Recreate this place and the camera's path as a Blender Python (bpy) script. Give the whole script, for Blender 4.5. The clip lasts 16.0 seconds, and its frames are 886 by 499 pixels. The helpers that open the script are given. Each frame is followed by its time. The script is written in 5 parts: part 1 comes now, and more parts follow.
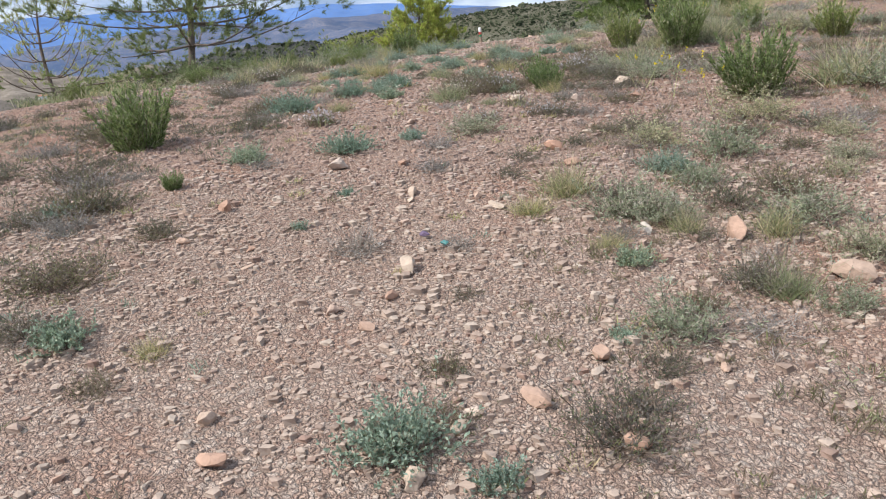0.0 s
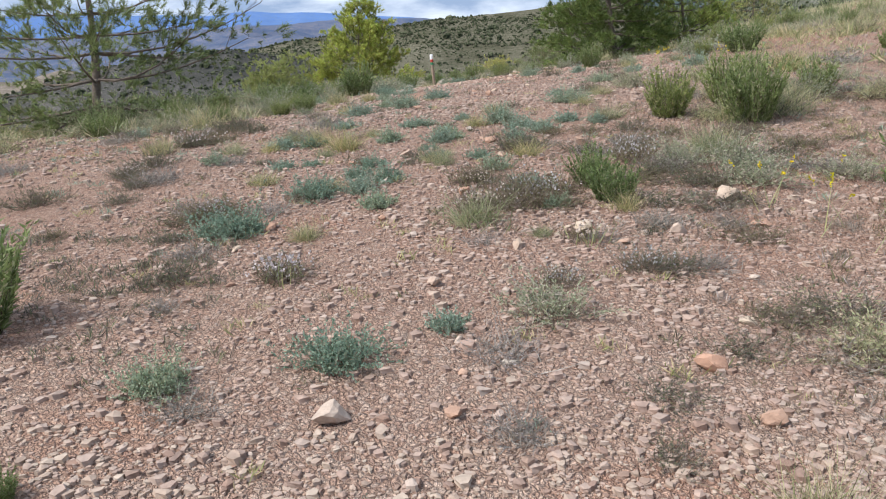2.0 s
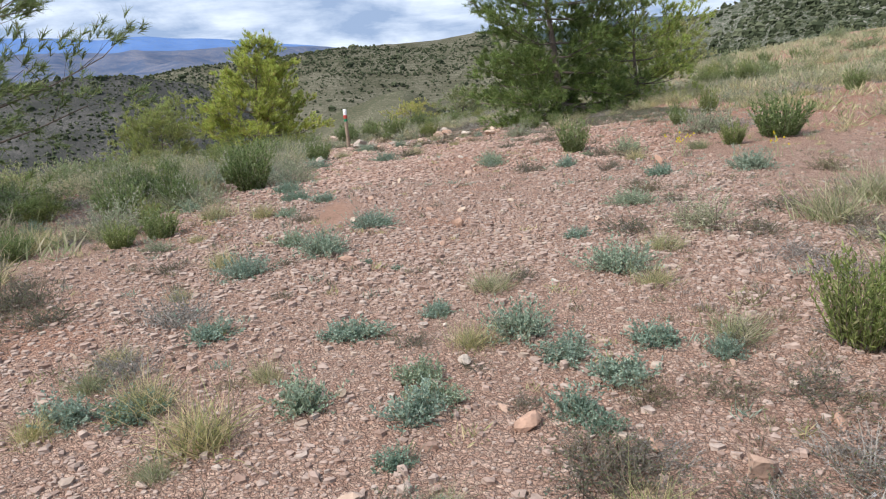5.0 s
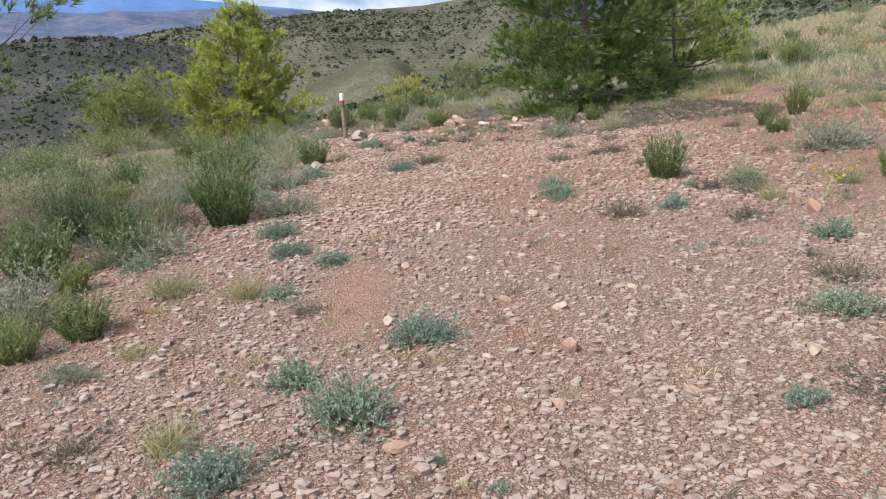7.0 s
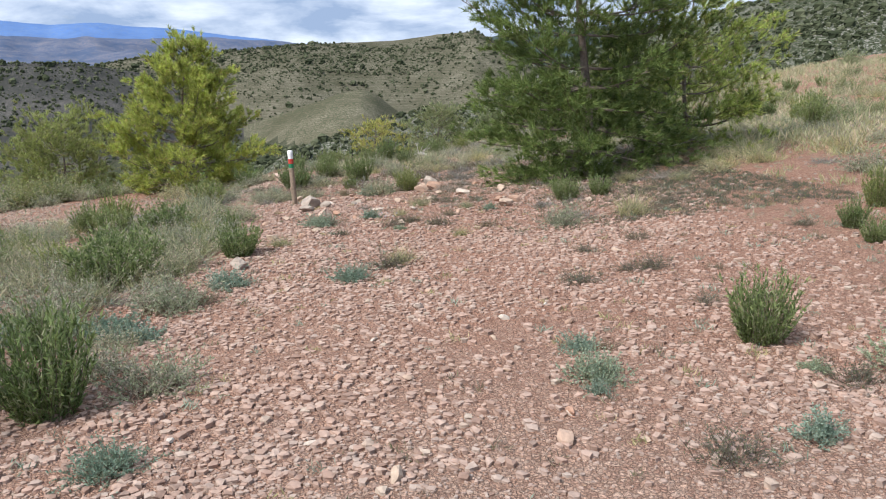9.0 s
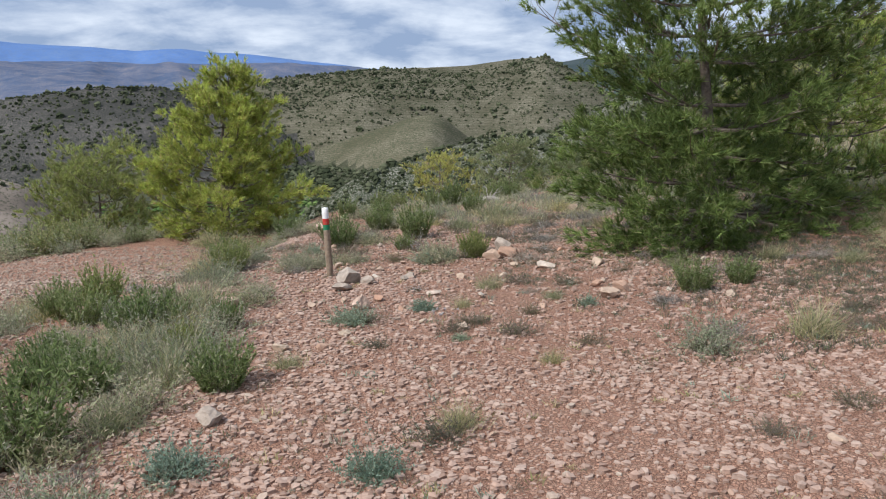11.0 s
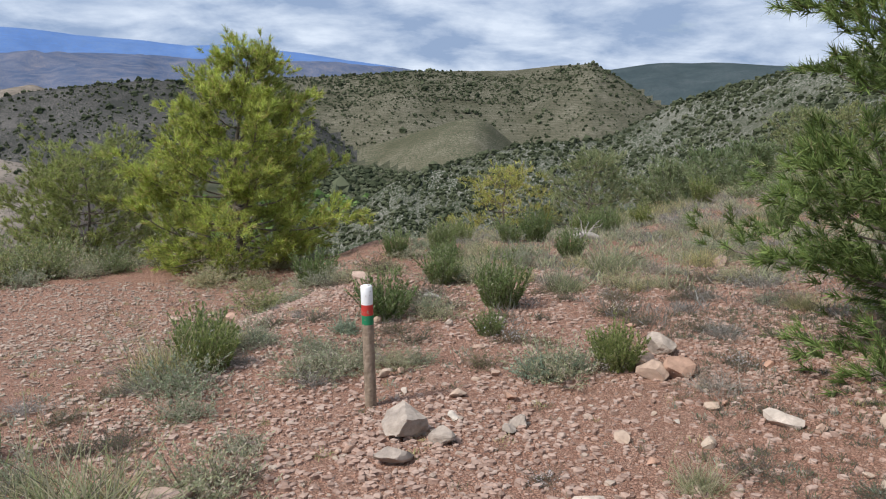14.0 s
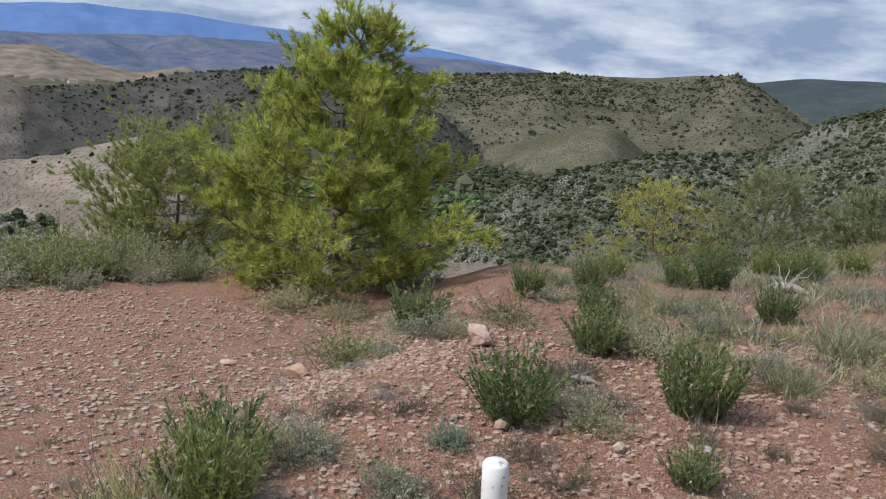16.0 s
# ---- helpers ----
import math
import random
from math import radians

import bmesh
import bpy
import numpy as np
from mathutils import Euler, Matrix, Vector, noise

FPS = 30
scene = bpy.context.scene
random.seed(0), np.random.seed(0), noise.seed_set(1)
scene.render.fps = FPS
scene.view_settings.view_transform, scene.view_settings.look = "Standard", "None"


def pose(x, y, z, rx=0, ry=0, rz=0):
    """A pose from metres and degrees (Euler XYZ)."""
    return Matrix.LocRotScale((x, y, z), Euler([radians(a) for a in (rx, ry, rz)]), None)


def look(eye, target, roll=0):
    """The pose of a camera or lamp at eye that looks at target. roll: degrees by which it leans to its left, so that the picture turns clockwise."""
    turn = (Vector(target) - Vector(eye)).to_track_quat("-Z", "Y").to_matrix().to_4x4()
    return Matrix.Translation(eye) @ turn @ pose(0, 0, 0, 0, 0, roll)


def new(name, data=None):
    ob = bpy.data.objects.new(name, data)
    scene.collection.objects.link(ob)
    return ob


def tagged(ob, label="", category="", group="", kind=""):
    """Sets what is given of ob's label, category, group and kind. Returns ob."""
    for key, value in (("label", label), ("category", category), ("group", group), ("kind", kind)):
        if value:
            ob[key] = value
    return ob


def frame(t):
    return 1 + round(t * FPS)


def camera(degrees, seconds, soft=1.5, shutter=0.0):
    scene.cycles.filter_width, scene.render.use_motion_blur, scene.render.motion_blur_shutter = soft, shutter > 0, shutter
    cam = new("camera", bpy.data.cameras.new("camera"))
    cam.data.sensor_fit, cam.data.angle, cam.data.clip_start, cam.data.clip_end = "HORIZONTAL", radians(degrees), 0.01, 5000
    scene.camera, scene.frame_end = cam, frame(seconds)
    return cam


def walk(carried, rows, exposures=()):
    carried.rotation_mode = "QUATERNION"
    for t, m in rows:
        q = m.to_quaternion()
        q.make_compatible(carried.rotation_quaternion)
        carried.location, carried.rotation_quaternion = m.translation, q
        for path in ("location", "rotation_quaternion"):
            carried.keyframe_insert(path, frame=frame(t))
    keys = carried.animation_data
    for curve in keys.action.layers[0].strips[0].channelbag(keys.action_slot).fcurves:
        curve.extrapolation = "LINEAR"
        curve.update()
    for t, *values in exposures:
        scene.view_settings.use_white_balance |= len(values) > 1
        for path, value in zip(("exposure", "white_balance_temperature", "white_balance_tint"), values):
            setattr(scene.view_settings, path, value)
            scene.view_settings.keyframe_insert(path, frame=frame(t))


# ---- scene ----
cam = camera(57.6, 16.0, soft=1.1)
PATH = [
    (0, (3.016, 2.537, 1.096), (2.687, 4.432, 0.547), -4.9),
    (0.5, (2.779, 3.111, 1.184), (2.494, 5.009, 0.622), -3.8),
    (1, (2.578, 3.687, 1.256), (2.345, 5.593, 0.698), -3.0),
    (1.5, (2.401, 4.288, 1.344), (2.214, 6.203, 0.801), -3.0),
    (2, (2.21, 4.815, 1.472), (2.06, 6.736, 0.935), -3.6),
    (2.3, (2.139, 5.173, 1.51), (2.037, 7.097, 0.974), -3.9),
    (2.5, (2.124, 5.407, 1.562), (2.025, 7.335, 1.041), -4.0),
    (3, (1.967, 5.966, 1.657), (1.93, 7.898, 1.143), -3.9),
    (3.5, (1.954, 6.583, 1.7), (1.958, 8.517, 1.191), -3.2),
    (4, (1.875, 7.205, 1.728), (1.889, 9.143, 1.233), -3.0),
    (4.5, (1.815, 7.819, 1.787), (1.857, 9.759, 1.304), -2.9),
    (4.7, (1.799, 8.078, 1.824), (1.865, 10.018, 1.342), -2.8),
    (6.8, (1.416, 10.56, 2.019), (1.542, 12.48, 1.473), -2.0),
    (7, (1.405, 10.816, 2.036), (1.53, 12.732, 1.475), -1.6),
    (7.5, (1.317, 11.503, 2.047), (1.449, 13.412, 1.464), -1.2),
    (8, (1.404, 12.08, 2.108), (1.561, 13.992, 1.545), -0.4),
    (8.5, (1.51, 12.744, 2.134), (1.695, 14.667, 1.615), 0.1),
    (9, (1.618, 13.391, 2.158), (1.819, 15.322, 1.675), 0.0),
    (9.5, (1.741, 14.101, 2.193), (1.925, 16.041, 1.744), -0.6),
    (10, (1.794, 14.781, 2.218), (1.927, 16.731, 1.791), -1.0),
    (10.2, (1.814, 15.031, 2.219), (1.918, 16.983, 1.797), -1.0),
    (12.3, (1.592, 17.629, 2.214), (1.582, 19.581, 1.78), 1.1),
    (12.5, (1.552, 17.872, 2.229), (1.538, 19.826, 1.801), 1.1),
    (13, (1.47, 18.616, 2.177), (1.435, 20.57, 1.752), 0.9),
    (13.5, (1.323, 19.325, 2.087), (1.283, 21.279, 1.666), 1.1),
    (14, (1.247, 20.066, 2.03), (1.191, 22.021, 1.611), 1.9),
    (14.5, (1.16, 20.809, 1.991), (1.084, 22.766, 1.584), 2.7),
    (15, (1.084, 21.48, 1.957), (0.951, 23.435, 1.559), 3.4),
    (15.5, (0.982, 22.132, 1.918), (0.766, 24.08, 1.518), 4.3),
    (16, (0.827, 22.731, 1.807), (0.48, 24.652, 1.372), 5.0),
]
walk(cam, [(t, look(eye, target, roll)) for t, eye, target, roll in PATH],
     exposures=[(0.0, 0.34), (1.0, 0.37), (1.5, 0.4), (2.0, 0.31), (2.5, 0.38), (3.0, 0.22), (3.5, 0.4), (4.0, 0.28), (4.5, 0.32), (7.0, 0.32), (8.0, 0.38), (9.0, 0.34), (9.5, 0.2), (10.0, 0.05), (12.5, 0.12), (13.0, 0.0), (14.0, 0.04), (14.5, -0.04), (15.0, 0.02), (15.5, -0.16), (16.0, -0.13)])

# ---- world and sun: bright broken cloud ----
SUN_ELEV, SUN_AZ = 50.0, 238.0
world = bpy.data.worlds.new("sky")
scene.world = world
world.use_nodes = True
wn, wl = world.node_tree.nodes, world.node_tree.links
wn.clear()


def wnode(kind, **values):
    n = wn.new(kind)
    for key, value in values.items():
        n.inputs[key].default_value = value
    return n


w_out = wn.new("ShaderNodeOutputWorld")
w_bg = wnode("ShaderNodeBackground", Strength=0.1)
w_sky = wn.new("ShaderNodeTexSky")
w_sky.sky_type = "NISHITA"
w_sky.sun_disc = False
w_sky.sun_elevation, w_sky.sun_rotation = radians(SUN_ELEV), radians(SUN_AZ)
w_sky.air_density, w_sky.dust_density, w_sky.ozone_density = 1.0, 0.5, 1.5
w_co = wn.new("ShaderNodeTexCoord")
w_sep = wn.new("ShaderNodeSeparateXYZ")
w_lift = wn.new("ShaderNodeMath")
w_lift.operation = "ADD"
w_lift.inputs[1].default_value = 0.27
w_abs = wn.new("ShaderNodeMath")
w_abs.operation = "ABSOLUTE"
w_div = wn.new("ShaderNodeVectorMath")
w_div.operation = "DIVIDE"
w_all = wn.new("ShaderNodeCombineXYZ")
w_map = wn.new("ShaderNodeMapping")
w_map.inputs["Scale"].default_value = (1.0, 1.0, 0.0)
w_n1 = wnode("ShaderNodeTexNoise", Scale=1.3, Detail=9.0, Roughness=0.56, Distortion=0.3)
w_n2 = wnode("ShaderNodeTexNoise", Scale=2.6, Detail=9.0, Roughness=0.58, Distortion=0.2)
wl.new(w_co.outputs["Generated"], w_sep.inputs["Vector"])
wl.new(w_sep.outputs["Z"], w_abs.inputs[0])
wl.new(w_abs.outputs["Value"], w_lift.inputs[0])
for axis in "XYZ":
    wl.new(w_lift.outputs["Value"], w_all.inputs[axis])
wl.new(w_co.outputs["Generated"], w_div.inputs[0])
wl.new(w_all.outputs["Vector"], w_div.inputs[1])
w_r1 = wn.new("ShaderNodeValToRGB")
w_r1.color_ramp.elements[0].position, w_r1.color_ramp.elements[1].position = 0.20, 0.38
w_r2 = wn.new("ShaderNodeValToRGB")
w_r2.color_ramp.elements[0].position, w_r2.color_ramp.elements[1].position = 0.38, 0.66
w_r2.color_ramp.elements[0].color = (3.0, 4.05, 6.0, 1)
w_r2.color_ramp.elements[1].color = (7.2, 8.1, 9.5, 1)
w_mix = wn.new("ShaderNodeMix")
w_mix.data_type = "RGBA"
wl.new(w_div.outputs["Vector"], w_map.inputs["Vector"])
wl.new(w_map.outputs["Vector"], w_n1.inputs["Vector"])
wl.new(w_map.outputs["Vector"], w_n2.inputs["Vector"])
wl.new(w_n1.outputs["Fac"], w_r1.inputs["Fac"])
wl.new(w_n2.outputs["Fac"], w_r2.inputs["Fac"])
wl.new(w_r1.outputs["Color"], w_mix.inputs["Factor"])
wl.new(w_sky.outputs["Color"], w_mix.inputs["A"])
wl.new(w_r2.outputs["Color"], w_mix.inputs["B"])
wl.new(w_mix.outputs["Result"], w_bg.inputs["Color"])
wl.new(w_bg.outputs["Background"], w_out.inputs["Surface"])

sun_data = bpy.data.lights.new("sun", "SUN")
sun_data.energy, sun_data.angle, sun_data.color = 4.2, radians(11), (1.0, 0.97, 0.93)
sun = new("sun", sun_data)
sun.matrix_world = look(
    (math.sin(radians(SUN_AZ)) * 60, math.cos(radians(SUN_AZ)) * 60, math.tan(radians(SUN_ELEV)) * 60), (0, 0, 0))

rng = np.random.default_rng(11)


# ---- materials ----
class Nodes:
    """A small builder for node materials."""

    def __init__(self, name, rough=0.9, specular=0.2):
        self.mat = bpy.data.materials.new(name)
        self.mat.use_nodes = True
        self.tree = self.mat.node_tree
        self.bsdf = self.tree.nodes["Principled BSDF"]
        self.bsdf.inputs["Roughness"].default_value = rough
        self.bsdf.inputs["Specular IOR Level"].default_value = specular
        self.where = self.tree.nodes.new("ShaderNodeNewGeometry").outputs["Position"]

    def put(self, value, socket):
        if isinstance(value, bpy.types.NodeSocket):
            self.tree.links.new(value, socket)
        else:
            socket.default_value = value

    def noise(self, scale, detail=4.0, rough=0.55, vector=None):
        n = self.tree.nodes.new("ShaderNodeTexNoise")
        self.put(vector or self.where, n.inputs["Vector"])
        n.inputs["Scale"].default_value, n.inputs["Detail"].default_value, n.inputs["Roughness"].default_value = scale, detail, rough
        return n.outputs["Fac"]

    def cells(self, scale, feature="F1", out="Distance"):
        n = self.tree.nodes.new("ShaderNodeTexVoronoi")
        n.feature = feature
        self.put(self.where, n.inputs["Vector"])
        n.inputs["Scale"].default_value = scale
        return n.outputs[out]

    def tone(self, colour):
        n = self.tree.nodes.new("ShaderNodeRGBToBW")
        self.put(colour, n.inputs["Color"])
        return n.outputs["Val"]

    def ramp(self, fac, stops):
        n = self.tree.nodes.new("ShaderNodeValToRGB")
        while len(n.color_ramp.elements) < len(stops):
            n.color_ramp.elements.new(0.5)
        for e, (p, c) in zip(n.color_ramp.elements, stops):
            e.position, e.color = p, (*c, 1) if isinstance(c, tuple) else (c, c, c, 1)
        self.put(fac, n.inputs["Fac"])
        return n.outputs["Color"]

    def mix(self, fac, a, b, how="MIX"):
        n = self.tree.nodes.new("ShaderNodeMix")
        n.data_type, n.blend_type = "RGBA", how
        for value, key in ((fac, "Factor"), (a, "A"), (b, "B")):
            self.put((*value, 1) if isinstance(value, tuple) else value, n.inputs[key])
        return n.outputs["Result"]

    def island(self):
        return self.tree.nodes["Geometry"].outputs["Random Per Island"] if "Geometry" in self.tree.nodes else self.where.node.outputs["Random Per Island"]

    def chance(self):
        return self.tree.nodes.new("ShaderNodeObjectInfo").outputs["Random"]

    def bump(self, height, strength=0.5, distance=0.02):
        n = self.tree.nodes.new("ShaderNodeBump")
        n.inputs["Strength"].default_value, n.inputs["Distance"].default_value = strength, distance
        self.put(height, n.inputs["Height"])
        self.put(n.outputs["Normal"], self.bsdf.inputs["Normal"])

    def done(self, colour):
        self.put((*colour, 1) if isinstance(colour, tuple) else colour, self.bsdf.inputs["Base Color"])
        return self.mat


def soil_material():
    m = Nodes("red_stony_soil", 0.95, 0.1)
    big = m.ramp(m.noise(0.45, 5), [(0.35, (0.47, 0.315, 0.24)), (0.65, (0.53, 0.41, 0.325))])
    fine = m.ramp(m.noise(9, 6, 0.65), [(0.3, (0.36, 0.23, 0.178)), (0.7, (0.56, 0.425, 0.335))])
    warp = m.tree.nodes.new("ShaderNodeTexNoise")
    m.put(m.where, warp.inputs["Vector"])
    warp.inputs["Scale"].default_value = 30.0
    bent = m.tree.nodes.new("ShaderNodeVectorMath")
    bent.operation = "MULTIPLY_ADD"
    m.put(warp.outputs["Color"], bent.inputs[0])
    bent.inputs[1].default_value = (0.03, 0.03, 0.03)
    m.put(m.where, bent.inputs[2])
    place, m.where = m.where, bent.outputs["Vector"]
    chip = m.ramp(m.tone(m.cells(48, out="Color")), [(0.2, (0.38, 0.252, 0.198)), (0.5, (0.53, 0.385, 0.305)), (0.8, (0.65, 0.53, 0.445))])
    edge_a, edge_b = m.cells(48, "DISTANCE_TO_EDGE"), m.cells(110, "DISTANCE_TO_EDGE")
    m.where = place
    # shade between packed chips is painted: both factors darken the cell edges
    gap_shade = m.ramp(edge_a, [(0.0, 0.46), (0.19, 1.03)])
    small = m.ramp(edge_b, [(0.0, 0.68), (0.11, 1.08)])
    sep = m.tree.nodes.new("ShaderNodeSeparateXYZ")
    m.put(m.where, sep.inputs["Vector"])
    far = m.tree.nodes.new("ShaderNodeMapRange")
    far.inputs["From Min"].default_value, far.inputs["From Max"].default_value = 5.0, 9.0
    m.put(sep.outputs["Y"], far.inputs["Value"])
    col = m.mix(0.55, m.mix(0.5, big, fine), chip)
    col = m.mix(far.outputs["Result"], col, m.mix(1.0, col, (0.98, 0.88, 0.84), "MULTIPLY"))
    end = m.tree.nodes.new("ShaderNodeMapRange")
    end.inputs["From Min"].default_value, end.inputs["From Max"].default_value = 15.0, 19.0
    m.put(sep.outputs["Y"], end.inputs["Value"])
    col = m.mix(end.outputs["Result"], col, m.mix(1.0, col, (1.04, 0.92, 0.87), "MULTIPLY"))
    patch = m.ramp(m.noise(0.8, 3), [(0.56, 0.0), (0.70, 0.65)])
    col = m.mix(patch, col, m.mix(1.0, fine, (1.05, 0.80, 0.70), "MULTIPLY"))
    off = m.tree.nodes.new("ShaderNodeVectorMath")
    off.operation = "MULTIPLY_ADD"
    m.put(m.where, off.inputs[0])
    off.inputs[1].default_value, off.inputs[2].default_value = (3.6, 1.15, 0.0), (-4.32, -17.0, 0.0)
    dist = m.tree.nodes.new("ShaderNodeVectorMath")
    dist.operation = "LENGTH"
    m.put(off.outputs["Vector"], dist.inputs[0])
    edge = m.mix(0.35, dist.outputs["Value"], m.noise(7, 4), "ADD")
    worn = m.ramp(edge, [(0.45, 0.85), (1.05, 0.0)])
    gap_shade, small = m.mix(worn, gap_shade, (1.0, 1.0, 1.0)), m.mix(worn, small, (1.0, 1.0, 1.0))
    chipless = m.ramp(m.noise(22, 6, 0.7), [(0.3, (0.38, 0.215, 0.15)), (0.7, (0.52, 0.32, 0.23))])
    col = m.mix(worn, col, chipless)
    col = m.mix(1.0, m.mix(0.8, col, gap_shade, "MULTIPLY"), small, "MULTIPLY")
    m.bump(m.mix(0.35, m.ramp(edge_a, [(0.0, 0.0), (0.25, 1.0)]), m.ramp(edge_b, [(0.0, 0.0), (0.25, 1.0)])), 1.0, 0.014)
    return m.done(col)


def stone_material(name, a, b):
    m = Nodes(name, 0.9, 0.2)
    col = m.ramp(m.island(), [(0.0, a), (0.35, b), (0.62, tuple(0.5 * (u + v) for u, v in zip(a, b))), (0.85, tuple(0.75 * u for u in b)), (1.0, (0.30, 0.195, 0.15))])
    col = m.mix(0.6, col, m.ramp(m.noise(35, 5), [(0.3, 0.6), (0.7, 1.15)]), "MULTIPLY")
    m.bump(m.noise(60, 4), 0.35, 0.01)
    return m.done(col)


def bark_material(name, a, b):
    m = Nodes(name, 0.95, 0.1)
    col = m.ramp(m.noise(26, 5, 0.7), [(0.3, a), (0.7, b)])
    m.bump(m.noise(40, 4), 0.7, 0.02)
    return m.done(col)


def hill_material(name, earth_a, earth_b, bush, scale, cover, bands=0.0):
    """Bare slope with patches, rock bands and the spots of far-off scrub."""
    m = Nodes(name, 1.0, 0.0)
    soil = m.ramp(m.noise(0.03 * scale, 9, 0.7), [(0.38, earth_a), (0.62, earth_b)])
    spot = m.ramp(m.noise(1.2 * scale, 4, 0.75), [(cover - 0.05, 0.0), (cover + 0.05, 1.0)])
    thick = m.ramp(m.noise(0.05 * scale, 4, 0.6), [(0.30, 0.6), (0.5, 1.0)])
    spot = m.mix(1.0, spot, thick, "MULTIPLY")
    if bands:
        w = m.tree.nodes.new("ShaderNodeTexWave")
        w.bands_direction = "Z"
        m.put(m.where, w.inputs["Vector"])
        w.inputs["Scale"].default_value, w.inputs["Distortion"].default_value, w.inputs["Detail"].default_value = bands, 6.0, 3.0
        soil = m.mix(0.35, soil, m.ramp(w.outputs["Fac"], [(0.3, 0.6), (0.7, 1.3)]), "MULTIPLY")
    col = m.mix(spot, soil, m.mix(m.noise(0.3 * scale, 3), bush, tuple(c * 1.8 for c in bush)))
    return m.done(col)


SOIL = soil_material()
PEBBLE = stone_material("pale_limestone_gravel", (0.46, 0.372, 0.30), (0.405, 0.298, 0.235))
PEBBLE_RED = stone_material("pinkish_limestone_gravel", (0.432, 0.345, 0.290), (0.385, 0.272, 0.220))
PEBBLE_ROSE = stone_material("rusty_limestone_gravel", (0.455, 0.342, 0.282), (0.41, 0.272, 0.212))
SPUR = hill_material("rocky_scrub_hillside", (0.13, 0.125, 0.10), (0.30, 0.285, 0.255), (0.030, 0.038, 0.022), 1.7, 0.46)
MESA = hill_material("terraced_dry_hillside", (0.090, 0.083, 0.058), (0.172, 0.155, 0.118), (0.036, 0.041, 0.025), 1.1, 0.525, 0.16)
MARL = hill_material("bare_marl_slope", (0.17, 0.14, 0.118), (0.28, 0.235, 0.195), (0.05, 0.052, 0.036), 1.2, 0.56, 0.05)
VALLEY = hill_material("wooded_valley", (0.06, 0.06, 0.04), (0.13, 0.12, 0.09), (0.022, 0.030, 0.016), 1.2, 0.50)
CRAG = hill_material("dark_craggy_hillside", (0.060, 0.056, 0.053), (0.165, 0.150, 0.140), (0.030, 0.032, 0.029), 1.0, 0.47)
# green hills whose base colour carries the blue of distance haze
BACK = hill_material("haze_tinted_hills", (0.045, 0.06, 0.064), (0.082, 0.098, 0.102), (0.032, 0.046, 0.05), 0.5, 0.5)
KNOLL = hill_material("pale_bare_knoll", (0.098, 0.090, 0.060), (0.185, 0.165, 0.122), (0.044, 0.050, 0.030), 0.8, 0.50, 0.3)

# ---- ground: one sheet from underfoot to the far valley ----
EYE_Z = 2.0
CENTRE = (1.5, 18.0)


def lerp_az(az, pairs):
    return np.interp(az, [p[0] for p in pairs], [p[1] for p in pairs])


# skyline of each hill: azimuth and elevation in degrees seen from the hilltop path
SPUR_LINE = [(-30, -16), (-14, -13), (-8.2, -9.2), (-5, -6.9), (0, -5.4), (4, -4.3), (9.2, -3.8), (13.5, -1.2), (18.7, 0.55), (25, 2.6), (31, 3.8), (45, 4.5), (70, 2)]
MESA_LINE = [(-24, -3.5), (-18, -1.2), (-14, -0.5), (-11, -0.3), (-4, 0.3), (3, 0.65), (5.5, 1.0), (8.2, 1.24), (9.8, 0.4), (12.6, -1.4), (18, -4.5), (30, -6)]
CRAG_LINE = [(-46, -4), (-33.2, -2.9), (-28.9, -1.75), (-25, -1.2), (-22, -0.8), (-18, -0.85), (-14, -1.5), (-11, -3.2), (-8, -5.5), (-4, -8), (2, -12)]
KNOLL_LINE = [(-12, -7), (-8, -5.2), (-5.2, -4.3), (-1.5, -3.1), (0.3, -2.7), (1.2, -2.95), (2.9, -4.3), (4.5, -5.6), (8, -8)]
BACK_LINE = [(-10, -3), (4, 0.2), (9.3, 0.9), (12.7, 1.42), (17.1, 1.5), (30, 1.2), (60, 0.5)]
PINK_LINE = [(-80, -0.3), (-40, -0.9), (-37, -0.6), (-34, -1.5), (-31.5, -1.9), (-28.5, -1.3), (-26, -2.2), (-20, -4), (-10, -7)]
LEFT_LINE = [(-80, 0), (-46, -1.2), (-39.7, -2.3), (-37.9, -3.1), (-35, -5.8), (-32, -8.5), (-20, -14)]
MOUND_LINE = [(-60, -10), (-40, -8), (-35.7, -7.2), (-30.5, -5.6), (-26.8, -6.7), (-22, -9), (-15, -13)]
BANK_LINE = [(-75, -6), (-50, -8.2), (-40, -10), (-35, -11), (-33.5, -14), (-30, -22), (-25, -30)]
RIDGES = [  # line, distance, front slope, back slope, roughness, material slot
    (SPUR_LINE, 210, 0.42, 0.25, 2.6, 1),
    (MESA_LINE, 760, 0.42, 0.02, 6.0, 2),
    (CRAG_LINE, 600, 0.46, 0.10, 9.0, 5),
    (KNOLL_LINE, 610, 0.36, 0.15, 7.0, 6),
    (PINK_LINE, 1250, 0.16, 0.05, 14.0, 3),
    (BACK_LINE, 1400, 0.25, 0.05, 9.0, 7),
    (LEFT_LINE, 330, 0.40, 0.3, 8.0, 3),
    (MOUND_LINE, 170, 0.40, 0.4, 5.0, 3),
    (BANK_LINE, 62, 0.5, 0.5, 0.6, 1),
]


